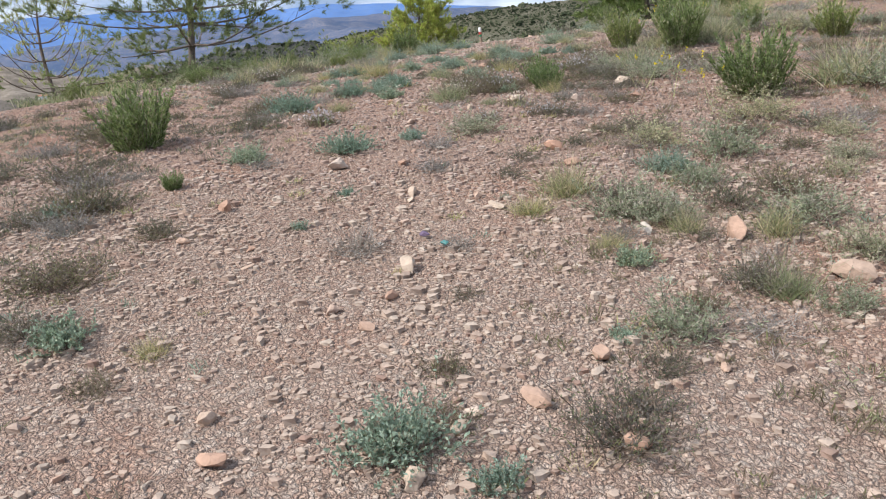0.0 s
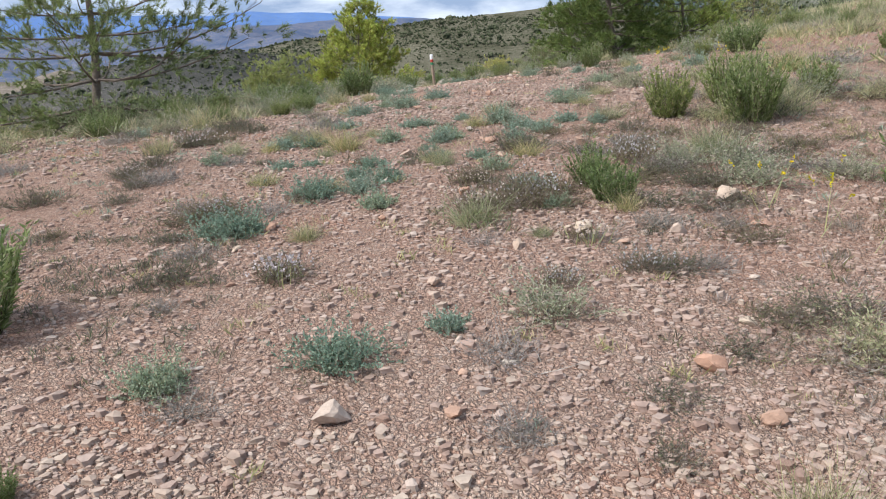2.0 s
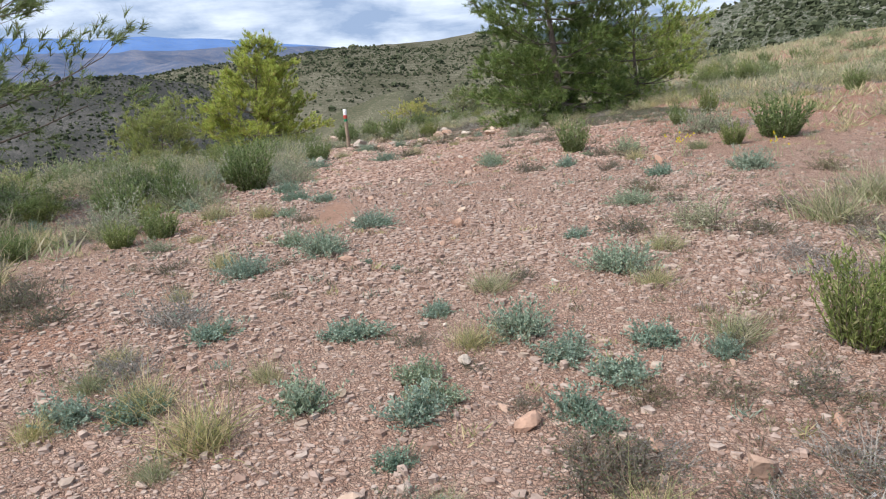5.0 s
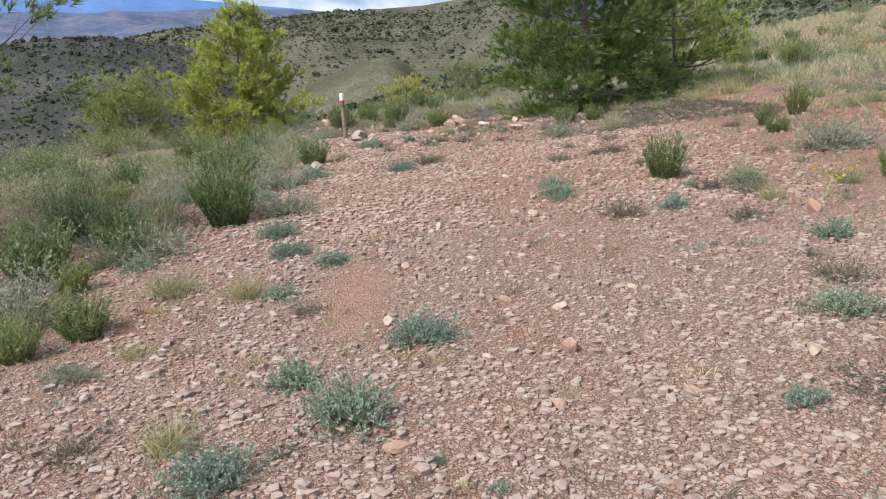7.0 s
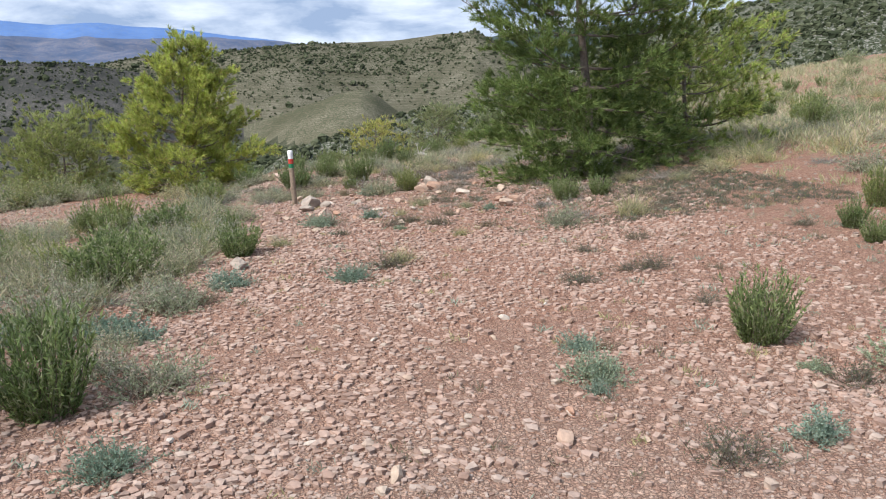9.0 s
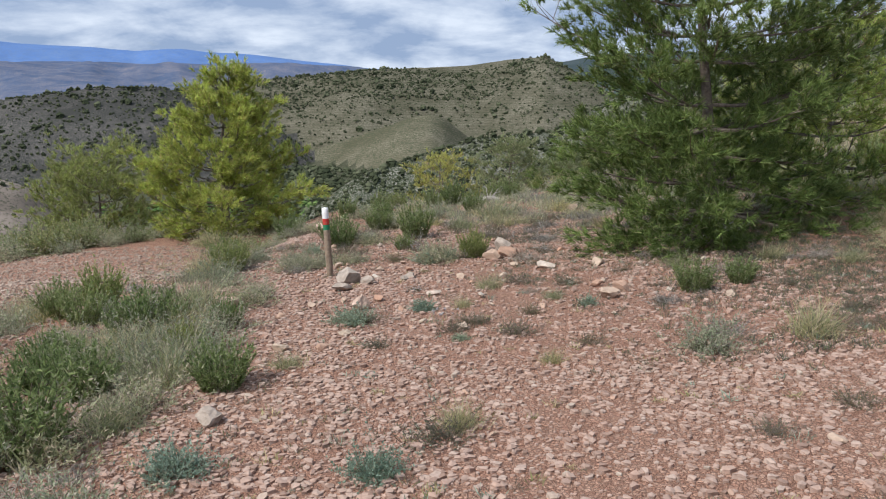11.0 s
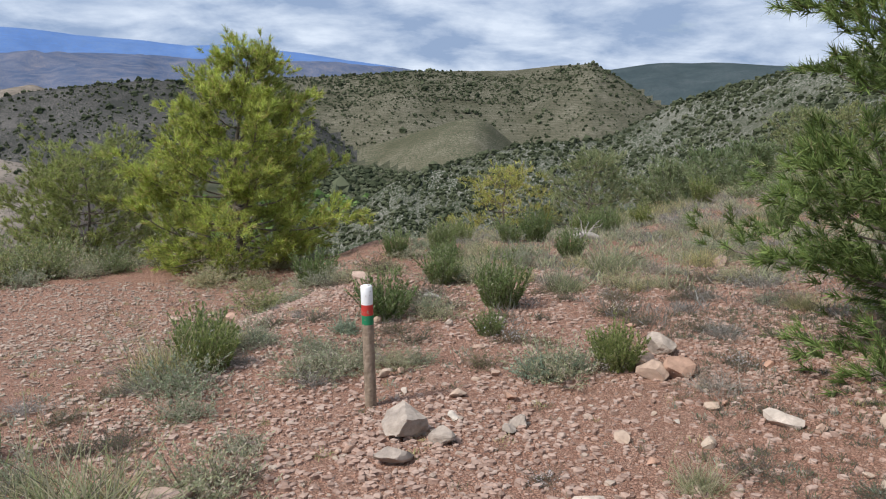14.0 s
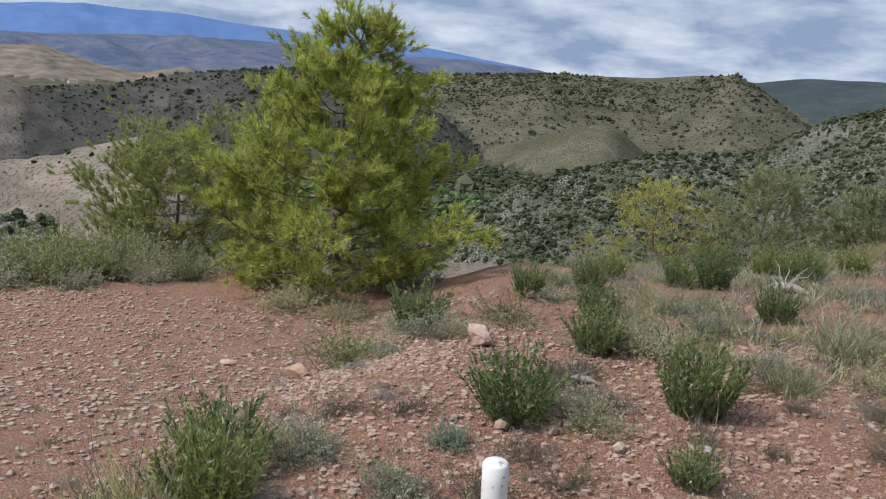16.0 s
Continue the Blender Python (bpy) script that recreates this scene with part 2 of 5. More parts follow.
def vnoise(x, y, scale, octaves=4, seed=0):
    """Value noise on arrays, about -1 to 1."""
    out, amp, total = np.zeros_like(x), 1.0, 0.0
    for o in range(octaves):
        u, v = x * scale + 13.7 * seed + 5.1 * o, y * scale - 7.9 * seed + 3.3 * o
        i, j = np.floor(u), np.floor(v)
        fu, fv = u - i, v - j
        fu, fv = fu * fu * (3 - 2 * fu), fv * fv * (3 - 2 * fv)

        def rnd(a, b):
            s = np.sin(a * 127.1 + b * 311.7 + seed * 74.7) * 43758.5453
            return 2 * (s - np.floor(s)) - 1

        out += amp * ((rnd(i, j) * (1 - fu) + rnd(i + 1, j) * fu) * (1 - fv) + (rnd(i, j + 1) * (1 - fu) + rnd(i + 1, j + 1) * fu) * fv)
        total += amp
        amp, scale = amp * 0.5, scale * 2
    return out / total


def near_height(x, y):
    """The hilltop: a gentle swell along the path, rising to one side and falling off to the other."""
    u = np.clip(x, -1.2, 6.5) - 1.8
    v = (np.clip(y, 0.5, 32.0) - 14) / 10
    z = 0.6681 + 0.0458 * u + -0.0492 * v + 0.0764 * u * v + -0.7298 * v * v + 0.1928 * v ** 3
    z += -0.001 * u * u + -0.0496 * u * v * v + 0.117 * v ** 4 + 0.0054 * u * u * v + -0.0504 * v ** 5 + 0.0059 * u * v ** 3
    z += 0.09 * np.clip(x - 6.5, 0, 60)
    step = np.clip((y - 24) / 5, 0, 1) * np.clip((-x + 0.1) / 1.6, 0, 1)
    z -= 0.45 * step * step * (3 - 2 * step)
    left = np.clip(-1.2 - x, 0, None)
    z -= 0.05 * left + 0.012 * np.clip(left - 2, 0, None) ** 2
    far = np.clip(y - 32.0 - 0.9 * np.clip(x - 3.5, 0, 22), 0, None)
    z -= 0.12 * far + 0.03 * far ** 1.8
    z += 0.05 * np.clip(0.5 - y, 0, None)
    return z + 0.05 * vnoise(x, y, 0.35, 3, 2) + 0.018 * vnoise(x, y, 1.6, 3, 5)


def ground_height(x, y):
    """Height of the sheet, and which ridge makes it (0: the hilltop and valley)."""
    x, y = np.asarray(x, float), np.asarray(y, float)
    dx, dy = x - CENTRE[0], y - CENTRE[1]
    r = np.hypot(dx, dy)
    az = np.degrees(np.arctan2(dx, dy))
    z = np.maximum(near_height(x, y), -62 + 2 * vnoise(x, y, 0.01, 3, 8))
    slot = np.zeros(x.shape, int)
    slot[z < -3] = 4
    for k, (line, dist, front, back, rough, mat) in enumerate(RIDGES):
        d = dist * (1 + 0.08 * vnoise(az, az * 0, 0.09, 2, k + 20))
        top = EYE_Z + d * np.tan(np.radians(lerp_az(az, line)))
        gully = rough * (vnoise(x, y, 0.9 / rough / 10, 4, k + 3))
        run = np.clip(d - r, 0, None)
        h = top - front * run * (1 - 0.25 * np.exp(-run / (0.3 * dist))) - back * np.clip(r - d, 0, None) + gully * np.clip(run / (0.05 * dist), 0.12, 1)
        if mat == 2:
            ledge = 0.5 + 0.5 * np.sin(h * 0.62 + 2.5 * vnoise(x, y, 0.006, 3, 44))
            h = h + 1.3 * ledge ** 3 * np.clip(run / 40, 0, 1)
        over = h > z
        z = np.where(over, h, z)
        slot[over] = mat
    return z, slot


def ground_z(x, y):
    return float(ground_height(np.array([x]), np.array([y]))[0][0])


def grid_mesh(name, P, slots=None, mats=(), wrap=False):
    """A mesh from an (n, m, 3) array of places."""
    n, m = P.shape[:2]
    idx = np.arange(n * m).reshape(n, m)
    if wrap:
        idx = np.concatenate([idx, idx[:, :1]], 1)
    quads = np.stack([idx[:-1, :-1], idx[:-1, 1:], idx[1:, 1:], idx[1:, :-1]], -1).reshape(-1, 4)
    me = bpy.data.meshes.new(name)
    me.vertices.add(n * m)
    me.vertices.foreach_set("co", P.reshape(-1).astype(np.float32))
    me.loops.add(quads.size)
    me.loops.foreach_set("vertex_index", quads.reshape(-1).astype(np.int32))
    me.polygons.add(len(quads))
    me.polygons.foreach_set("loop_start", np.arange(0, quads.size, 4, dtype=np.int32))
    for mat in mats:
        me.materials.append(mat)
    if slots is not None:
        me.polygons.foreach_set("material_index", slots.reshape(-1)[quads[:, 0]].astype(np.int32))
    me.polygons.foreach_set("use_smooth", np.ones(len(quads), bool))
    me.update(calc_edges=True)
    me.validate()
    return me


def faces_mesh(name, verts, faces, mat, smooth=False):
    """A mesh from (n, 3) places and (m, k) faces of one size."""
    me = bpy.data.meshes.new(name)
    verts, faces = np.asarray(verts, np.float32), np.asarray(faces, np.int32)
    k = faces.shape[1]
    me.vertices.add(len(verts))
    me.vertices.foreach_set("co", verts.reshape(-1))
    me.loops.add(faces.size)
    me.loops.foreach_set("vertex_index", faces.reshape(-1))
    me.polygons.add(len(faces))
    me.polygons.foreach_set("loop_start", np.arange(0, faces.size, k, dtype=np.int32))
    me.polygons.foreach_set("use_smooth", np.full(len(faces), smooth))
    me.materials.append(mat)
    me.update(calc_edges=True)
    return me


rings = np.concatenate([np.array([0.004]), np.arange(0.25, 36, 0.19), 36 * 1.0195 ** np.arange(0, 253)])
spokes = np.radians(np.concatenate([np.arange(-75, 75, 0.28), np.arange(78, 282, 3.0)]))
ORIGIN = (2.6, 0.6)
RR, AA = np.meshgrid(rings, spokes, indexing="ij")
GX, GY = ORIGIN[0] + RR * np.sin(AA), ORIGIN[1] + RR * np.cos(AA)
GZ, GS = ground_height(GX, GY)
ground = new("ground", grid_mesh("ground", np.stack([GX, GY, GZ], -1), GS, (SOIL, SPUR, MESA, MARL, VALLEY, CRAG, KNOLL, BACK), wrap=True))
tagged(ground, "stony reddish hilltop soil falling away to scrub hills", "ground", kind="structure")


# ---- far mountains ----
def far_range(name, line, dist, depth, rough, mat, label, seed):
    az = np.radians(np.arange(-75, 60, 0.25))
    steps = np.linspace(0, 1, 14)
    A, T = np.meshgrid(az, steps, indexing="ij")
    top = EYE_Z + dist * np.tan(np.radians(lerp_az(np.degrees(A), line)))
    R = dist - depth * (1 - T)
    X, Y = CENTRE[0] + R * np.sin(A), CENTRE[1] + R * np.cos(A)
    Z = -90 + (top + 90) * T ** 0.8 + rough * vnoise(X, Y, 0.004, 4, seed) * (0.15 + T * (1 - T) * 3)
    ob = new(name, grid_mesh(name, np.stack([X, Y, Z], -1), None, (mat,)))
    return tagged(ob, label, "mountains", kind="structure")


# aerial haze is mixed into the blue base colours of both ranges
FAR_BLUE = hill_material("haze_blue_mountains", (0.10, 0.17, 0.33), (0.13, 0.21, 0.38), (0.07, 0.13, 0.28), 0.05, 0.5)
FAR_LOW = hill_material("haze_grey_scrub_hills", (0.068, 0.092, 0.148), (0.21, 0.195, 0.215), (0.05, 0.075, 0.13), 0.4, 0.5)
far_range("backdrop_mountains", [(-75, 0.5), (-45, 1.2), (-39.5, 1.6), (-34.8, 2.1), (-29, 2.04), (-23, 1.7), (-19.3, 1.45), (-16.4, 1.62), (-13, 1.38), (-8, 0.85), (-4.7, 0.45), (2, -0.2), (20, -1)], 4600, 1200, 60, FAR_BLUE, "long mountain range on the horizon, haze in its blue colour", 31)
far_range("backdrop_hills", [(-75, 0.2), (-39, 0.0), (-28.9, 0.7), (-22.5, 0.75), (-15.5, 0.7), (-8, 0.6), (-4.7, 0.36), (0, -0.3), (20, -1)], 3200, 1700, 70, FAR_LOW, "far hills with pale bare patches, haze in their bluish colour", 33)


# ---- shared builders ----
def part(name, mesh, parent, label="", kind=""):
    ob = new(name, mesh)
    ob.parent = parent
    return tagged(ob, label, kind=kind)


def unit(v):
    return v / np.maximum(np.linalg.norm(v, axis=-1, keepdims=True), 1e-9)


def leaves(base, way, length, width, gen):
    """Diamond-shaped leaves or needles: places, directions, lengths, widths."""
    n = len(base)
    side = unit(np.cross(way, gen.normal(size=(n, 3))))
    length, width = np.broadcast_to(length, n)[:, None], np.broadcast_to(width, n)[:, None]
    mid = base + way * length * 0.55
    v = np.stack([base, mid - side * width / 2, base + way * length, mid + side * width / 2], 1).reshape(-1, 3)
    return v, np.arange(4 * n).reshape(-1, 4)


def spikes(base, way, length, width, gen):
    """Needle-like leaves, one triangle each."""
    n = len(base)
    side = unit(np.cross(way, gen.normal(size=(n, 3))))
    length, width = np.broadcast_to(length, n)[:, None], np.broadcast_to(width, n)[:, None]
    v = np.stack([base - side * width / 2, base + side * width / 2, base + way * length], 1).reshape(-1, 3)
    return v, np.arange(3 * n).reshape(-1, 3)


def tube(points, radii, sides=6):
    """A tapered tube along a line of points."""
    points = np.asarray(points, float)
    way = unit(np.gradient(points, axis=0))
    a = unit(np.cross(way, np.array([0.31, 0.17, 0.93])))
    b = np.cross(way, a)
    t = np.linspace(0, 2 * np.pi, sides, endpoint=False)
    ring = points[:, None] + np.asarray(radii)[:, None, None] * (a[:, None] * np.cos(t)[None, :, None] + b[:, None] * np.sin(t)[None, :, None])
    n = len(points)
    idx = np.arange(n * sides).reshape(n, sides)
    nxt = np.roll(idx, -1, 1)
    return ring.reshape(-1, 3), np.stack([idx[:-1], nxt[:-1], nxt[1:], idx[1:]], -1).reshape(-1, 4)


def merge(pieces):
    vs, fs, at = [], [], 0
    for v, f in pieces:
        vs.append(v)
        fs.append(f + at)
        at += len(v)
    return np.concatenate(vs), np.concatenate(fs)


# where the plants stand: x, y and breadth, stretch by stretch
ROSEMARY_A = [
    (0.83, 6.63, 0.13), (0.11, 7.61, 0.51), (4.32, 8.64, 0.61), (2.83, 9.23, 0.3), (2.75, 9.55, 0.3), (5.53, 11.01, 0.45), (4.1, 11.06, 0.55), (3.57, 11.41, 0.39), (4.14, 11.7, 0.51), (4.9, 11.91, 0.33), (4.26, 12.09, 0.29), (-0.38, 14.43, 0.26), (6.78, 14.74, 0.31), (-0.13, 14.63, 0.3), (-0.5, 15.48, 0.25), (5.02, 16.26, 0.26), (-0.41, 16.24, 0.35), (5.59, 16.48, 0.58), (3.6, 17.03, 0.37), (0.14, 17.05, 0.54), (5.35, 18.75, 0.24), (5.47, 19.22, 0.26), (-0.38, 19.94, 0.64), (0.48, 20.84, 0.43), (4.04, 22.6, 0.36), (0.09, 22.58, 0.31), (4.5, 22.78, 0.33), (-1.65, 23.33, 0.39),
]
ROSEMARY_B = [
    (-1.46, 23.83, 0.46), (2.32, 25.4, 0.36), (-0.76, 26.07, 0.49), (1.47, 26.47, 0.29), (0.53, 27.16, 0.57), (1.6, 27.56, 0.54), (1, 28.8, 0.48), (-0.6, 29.64, 0.55), (2.6, 30.3, 0.43),
]
LAVENDER_COTTON_A = [
    (2.79, 4.38, 0.13), (2.5, 4.49, 0.28), (1.19, 4.96, 0.2), (3.16, 5.18, 0.1), (3.24, 5.78, 0.15), (0.4, 6.23, 0.16), (1.71, 6.11, 0.08), (1.81, 6.63, 0.09), (3.52, 6.98, 0.22), (1.03, 7.24, 0.21), (1.62, 7.41, 0.25), (1.99, 7.67, 0.15), (0.79, 8.85, 0.5), (2.51, 9.15, 0.14), (1.5, 9.31, 0.19), (2.37, 9.5, 0.22), (1.07, 9.57, 0.25), (1.35, 9.66, 0.21), (1.27, 10.02, 0.15), (2.17, 10.03, 0.18), (0.03, 10.83, 0.18), (1.75, 11.13, 0.2), (1.33, 11.29, 0.2), (1.78, 11.44, 0.17), (2.23, 11.81, 0.26), (2.88, 12.51, 0.29), (1.69, 12.92, 0.07), (0.79, 13.12, 0.23),
]
LAVENDER_COTTON_B = [
    (1.51, 13.1, 0.07), (2.81, 13.25, 0.13), (1.22, 13.45, 0.32), (0.99, 13.81, 0.2), (3.36, 13.96, 0.24), (1.52, 14.12, 0.26), (4.59, 14.85, 0.36), (0.8, 14.92, 0.15), (3.9, 15.03, 0.2), (1.05, 15.46, 0.18), (0.76, 15.79, 0.22), (3.31, 15.99, 0.17), (0.62, 16.32, 0.22), (4.06, 16.56, 0.53), (3.65, 16.61, 0.12), (2.65, 16.62, 0.11), (2.69, 16.78, 0.26), (2.72, 17.17, 0.17), (1.53, 19.42, 0.24), (0.57, 19.59, 0.38), (2.02, 21.62, 0.12), (3.09, 22.34, 0.14), (1.15, 22.39, 0.36), (1.73, 22.68, 0.19), (-0.44, 26.42, 0.18), (0.24, 26.68, 0.24),
]
DRY_THYME_A = [
    (1.45, 4.69, 0.17), (2.62, 4.64, 0.2), (3.13, 4.66, 0.36), (1.02, 4.99, 0.23), (2.58, 4.93, 0.18), (3.29, 5.01, 0.2), (0.91, 5.39, 0.38), (3.47, 5.44, 0.18), (2.58, 5.44, 0.13), (3.68, 5.63, 0.26), (1.05, 5.96, 0.2), (3.73, 6.47, 0.32), (4.03, 6.7, 0.4), (2.66, 6.9, 0.19), (1.23, 8.17, 0.22), (2.94, 8.18, 0.24), (2.59, 8.65, 0.19), (2.93, 8.65, 0.15), (0.58, 9.22, 0.36), (2.3, 9.13, 0.51), (2.32, 9.42, 0.32), (2.57, 9.44, 0.28), (3.39, 9.49, 0.29), (2.05, 9.7, 0.35), (1.24, 10.41, 0.2), (2.35, 10.62, 0.35), (-0.53, 11.92, 0.53), (-0.55, 12.97, 0.43),
]
DRY_THYME_B = [
    (1.01, 13.25, 0.13), (0.26, 13.39, 0.19), (0.97, 14.64, 0.17), (3.61, 14.75, 0.13), (2.94, 15.92, 0.3), (2.85, 17.14, 0.15), (1.84, 19.79, 0.41), (2.89, 21.26, 0.23), (1.41, 21.55, 0.21), (2.11, 22.04, 0.2), (2.61, 22.22, 0.21), (1.29, 22.41, 0.29), (-0.5, 27.03, 0.47), (-0.33, 27.56, 0.15), (2.22, 28.38, 0.58), (-0.26, 28.95, 0.41), (0.22, 29.63, 0.54),
]
GRASS_A = [
    (1.54, 4.94, 0.13), (3.79, 5.56, 0.21), (3.15, 5.92, 0.15), (3.48, 6.12, 0.19), (3.89, 6.14, 0.22), (2.8, 6.33, 0.19), (2.97, 6.6, 0.26), (2.4, 8.65, 0.12), (1.21, 8.73, 0.17), (2.06, 8.88, 0.32), (2.87, 9.04, 0.18), (0.65, 9.98, 0.21), (3.6, 10.21, 0.4), (1, 11.07, 0.29), (0.07, 11.21, 0.21), (0.36, 11.22, 0.17), (0.72, 11.35, 0.25), (-0.69, 11.53, 0.27), (3.12, 11.57, 0.25), (2.01, 11.73, 0.18), (3.2, 12.78, 0.22), (4.31, 13.06, 0.43), (5.15, 13.33, 0.46), (4.8, 13.41, 0.46), (0.61, 13.36, 0.22), (-1, 13.51, 0.47), (0.22, 14.29, 0.13), (0.6, 14.98, 0.21),
]
GRASS_B = [
    (0.18, 15.14, 0.29), (3.97, 15.96, 0.18), (-0.42, 16.06, 0.35), (4.66, 16.21, 0.19), (-1.61, 17.76, 0.42), (1.95, 19.94, 0.24), (4.29, 20.97, 0.39), (2.58, 20.91, 0.16), (0.83, 21.21, 0.2), (0.04, 21.3, 0.5), (-0.44, 21.53, 0.41), (2.86, 22.69, 0.19), (2.09, 22.75, 0.19), (-0.35, 23.09, 0.61), (2.36, 23.49, 0.26), (4.25, 23.75, 0.28), (2.9, 29.1, 0.57),
]
GREY_SCRUB_A = [
    (3.99, 5.47, 0.21), (4.2, 5.95, 0.27), (3.26, 6.3, 0.33), (4.39, 6.9, 0.2), (3.87, 7.27, 0.37), (2.37, 7.77, 0.33), (3.68, 9.9, 0.32), (3.34, 9.95, 0.34), (-0.01, 14.09, 0.21), (-0.63, 15.07, 0.62), (-1.07, 16.23, 0.37), (-0.8, 16.92, 0.41), (0.62, 17.18, 0.41), (-0.55, 19.06, 0.52), (0.2, 19.08, 0.5), (-2.75, 19.99, 0.64), (0.07, 20.47, 0.57), (3.56, 20.86, 0.38), (-0.14, 22.09, 0.58), (-0.56, 22.34, 0.47), (-0.62, 25.1, 0.63), (1.9, 25.28, 0.5), (0.27, 25.41, 0.58), (-0.82, 25.89, 0.42), (0.07, 26.04, 0.3), (1, 27.12, 0.39), (1.43, 29.36, 0.57), (1.92, 29.64, 0.69),
]
STONES_A = [
    (2.57, 4.36, 0.08), (2, 4.38, 0.08), (3.16, 4.59, 0.08), (2.88, 4.78, 0.09), (3.08, 5.04, 0.07), (2.1, 5.29, 0.06), (2.32, 5.65, 0.1), (4.07, 5.69, 0.15), (3.7, 6.08, 0.13), (3.32, 6.1, 0.07), (1.26, 6.32, 0.1), (2.39, 6.48, 0.05), (2.52, 6.57, 0.06), (1.66, 7.06, 0.12), (3.01, 7.08, 0.09), (2.9, 7.38, 0.1), (3.06, 8.64, 0.08), (2.61, 8.7, 0.11), (1.56, 9.03, 0.06), (3.41, 9.14, 0.15), (1.99, 9.44, 0.09), (1.34, 10.29, 0.08), (2.22, 10.38, 0.07), (1.54, 10.58, 0.09), (2.79, 10.61, 0.12), (2.14, 11.01, 0.09), (2.12, 13.86, 0.1), (4.05, 15.56, 0.11),
]
STONES_B = [
    (1.72, 16, 0.07), (2.39, 16.2, 0.09), (0.58, 20.14, 0.16), (-0.18, 21.86, 0.14), (-0.75, 22.11, 0.19), (3.31, 22.57, 0.17), (3.48, 22.82, 0.14), (0.5, 22.76, 0.08), (-1.34, 23.2, 0.28), (0.03, 23.23, 0.28), (0.98, 23.68, 0.16), (1.01, 23.84, 0.28), (3.55, 24.12, 0.14), (3.02, 24.25, 0.17), (2.54, 25.19, 0.19), (2.68, 25.23, 0.23), (0.86, 26.3, 0.1), (1.13, 26.82, 0.11), (1.59, 26.91, 0.19), (0.77, 27, 0.08), (0.5, 27.01, 0.11), (-1.32, 28.53, 0.2), (-2.03, 28.78, 0.11), (0.1, 28.89, 0.27), (1.55, 29.15, 0.16),
]
BROWN_BRUSH = [
    (2.89, 10.33, 0.5), (3.18, 10.45, 0.6), (3.46, 10.8, 0.6), (3.15, 10.64, 0.5), (2.79, 10.46, 0.35), (2.89, 11.15, 0.3), (2.52, 10.75, 0.3), (2.36, 10.75, 0.4), (-0.14, 12.55, 0.55), (-0.69, 12.83, 0.6), (-0.33, 11.96, 0.4), (3.18, 9.74, 0.4), (3.76, 9.8, 0.6), (3.33, 9.5, 0.45), (4.18, 10.24, 0.6), (2.69, 8.65, 0.3), (3.29, 9.03, 0.4), (2.52, 9.15, 0.35), (2.24, 9.16, 0.3), (0.44, 9.14, 0.4), (0.48, 8.81, 0.3), (-1.61, 12.68, 0.5), (-0.51, 12.7, 0.5), (3.38, 8.57, 0.35), (3.38, 7.46, 0.4), (3.43, 7.78, 0.4), (2.73, 7.22, 0.3), (1.16, 7.11, 0.3), (-0.22, 9.72, 0.3), (0.84, 5.44, 0.4), (1.05, 5.02, 0.4), (0.28, 6.75, 0.3), (1.09, 5.92, 0.25), (3.7, 5.75, 0.4), (4.26, 7.36, 0.5), (3.54, 6.07, 0.3),
]
BLOOM = [
    (1.22, 8.17, 0.3), (2.07, 9.72, 0.3), (2.43, 8.03, 0.26), (2.83, 8.21, 0.3), (2.42, 9.27, 0.4), (-0.55, 10.57, 0.3), (0.6, 9.22, 0.3), (-0.56, 11.93, 0.45), (2.09, 9.14, 0.35), (3.08, 10.1, 0.4), (1.66, 23.59, 0.2), (2.68, 27.1, 0.35), (2.24, 25.37, 0.3), (3.17, 25.42, 0.3), (1.64, 26.2, 0.35),
]


# ---- leaf, twig and bark materials ----
def foliage_material(name, dark, light, dry, share, clump=0.0, thin=0.42):
    m = Nodes(name, 0.6, 0.25)
    stops = [(0.0, dark), (max(0.05, 1 - share - 0.02), light), (min(1.0, 1 - share + 0.02), dry)] if share else [(0.0, dark), (1.0, light)]
    col = m.ramp(m.island(), stops)
    tint = m.ramp(m.chance(), [(0.0, (0.78, 0.85, 0.80)), (0.5, (1.0, 1.0, 1.0)), (1.0, (1.2, 1.1, 0.9))])
    col = m.mix(1.0, col, tint, "MULTIPLY")
    if clump:
        col = m.mix(1.0, col, m.ramp(m.noise(clump, 3, 0.6), [(0.34, 0.60), (0.5, 1.0), (0.66, 1.3)]), "MULTIPLY")
    t = m.tree.nodes.new("ShaderNodeBsdfTranslucent")
    m.put(col, t.inputs["Color"])
    s = m.tree.nodes.new("ShaderNodeMixShader")
    s.inputs[0].default_value = thin
    m.tree.links.new(m.bsdf.outputs[0], s.inputs[1])
    m.tree.links.new(t.outputs[0], s.inputs[2])
    out = [n for n in m.tree.nodes if n.type == "OUTPUT_MATERIAL"][0]
    m.tree.links.new(s.outputs[0], out.inputs["Surface"])
    return m.done(col)


ROSE_LEAF = foliage_material("rosemary_leaf", (0.11, 0.155, 0.055), (0.31, 0.375, 0.15), (0.38, 0.38, 0.23), 0.15)
TEAL_LEAF = foliage_material("lavender_cotton_leaf", (0.17, 0.235, 0.175), (0.42, 0.52, 0.415), (0.32, 0.30, 0.22), 0.12)
DRY_LEAF = foliage_material("dry_thyme_leaf", (0.115, 0.10, 0.078), (0.27, 0.235, 0.20), (0.18, 0.20, 0.11), 0.3)
ASH_LEAF = foliage_material("grey_dead_twig_leaf", (0.17, 0.145, 0.13), (0.36, 0.32, 0.295), (0.52, 0.47, 0.47), 0.12)
GRASS_LEAF = foliage_material("grass_blade", (0.20, 0.225, 0.105), (0.43, 0.45, 0.25), (0.54, 0.47, 0.33), 0.35)
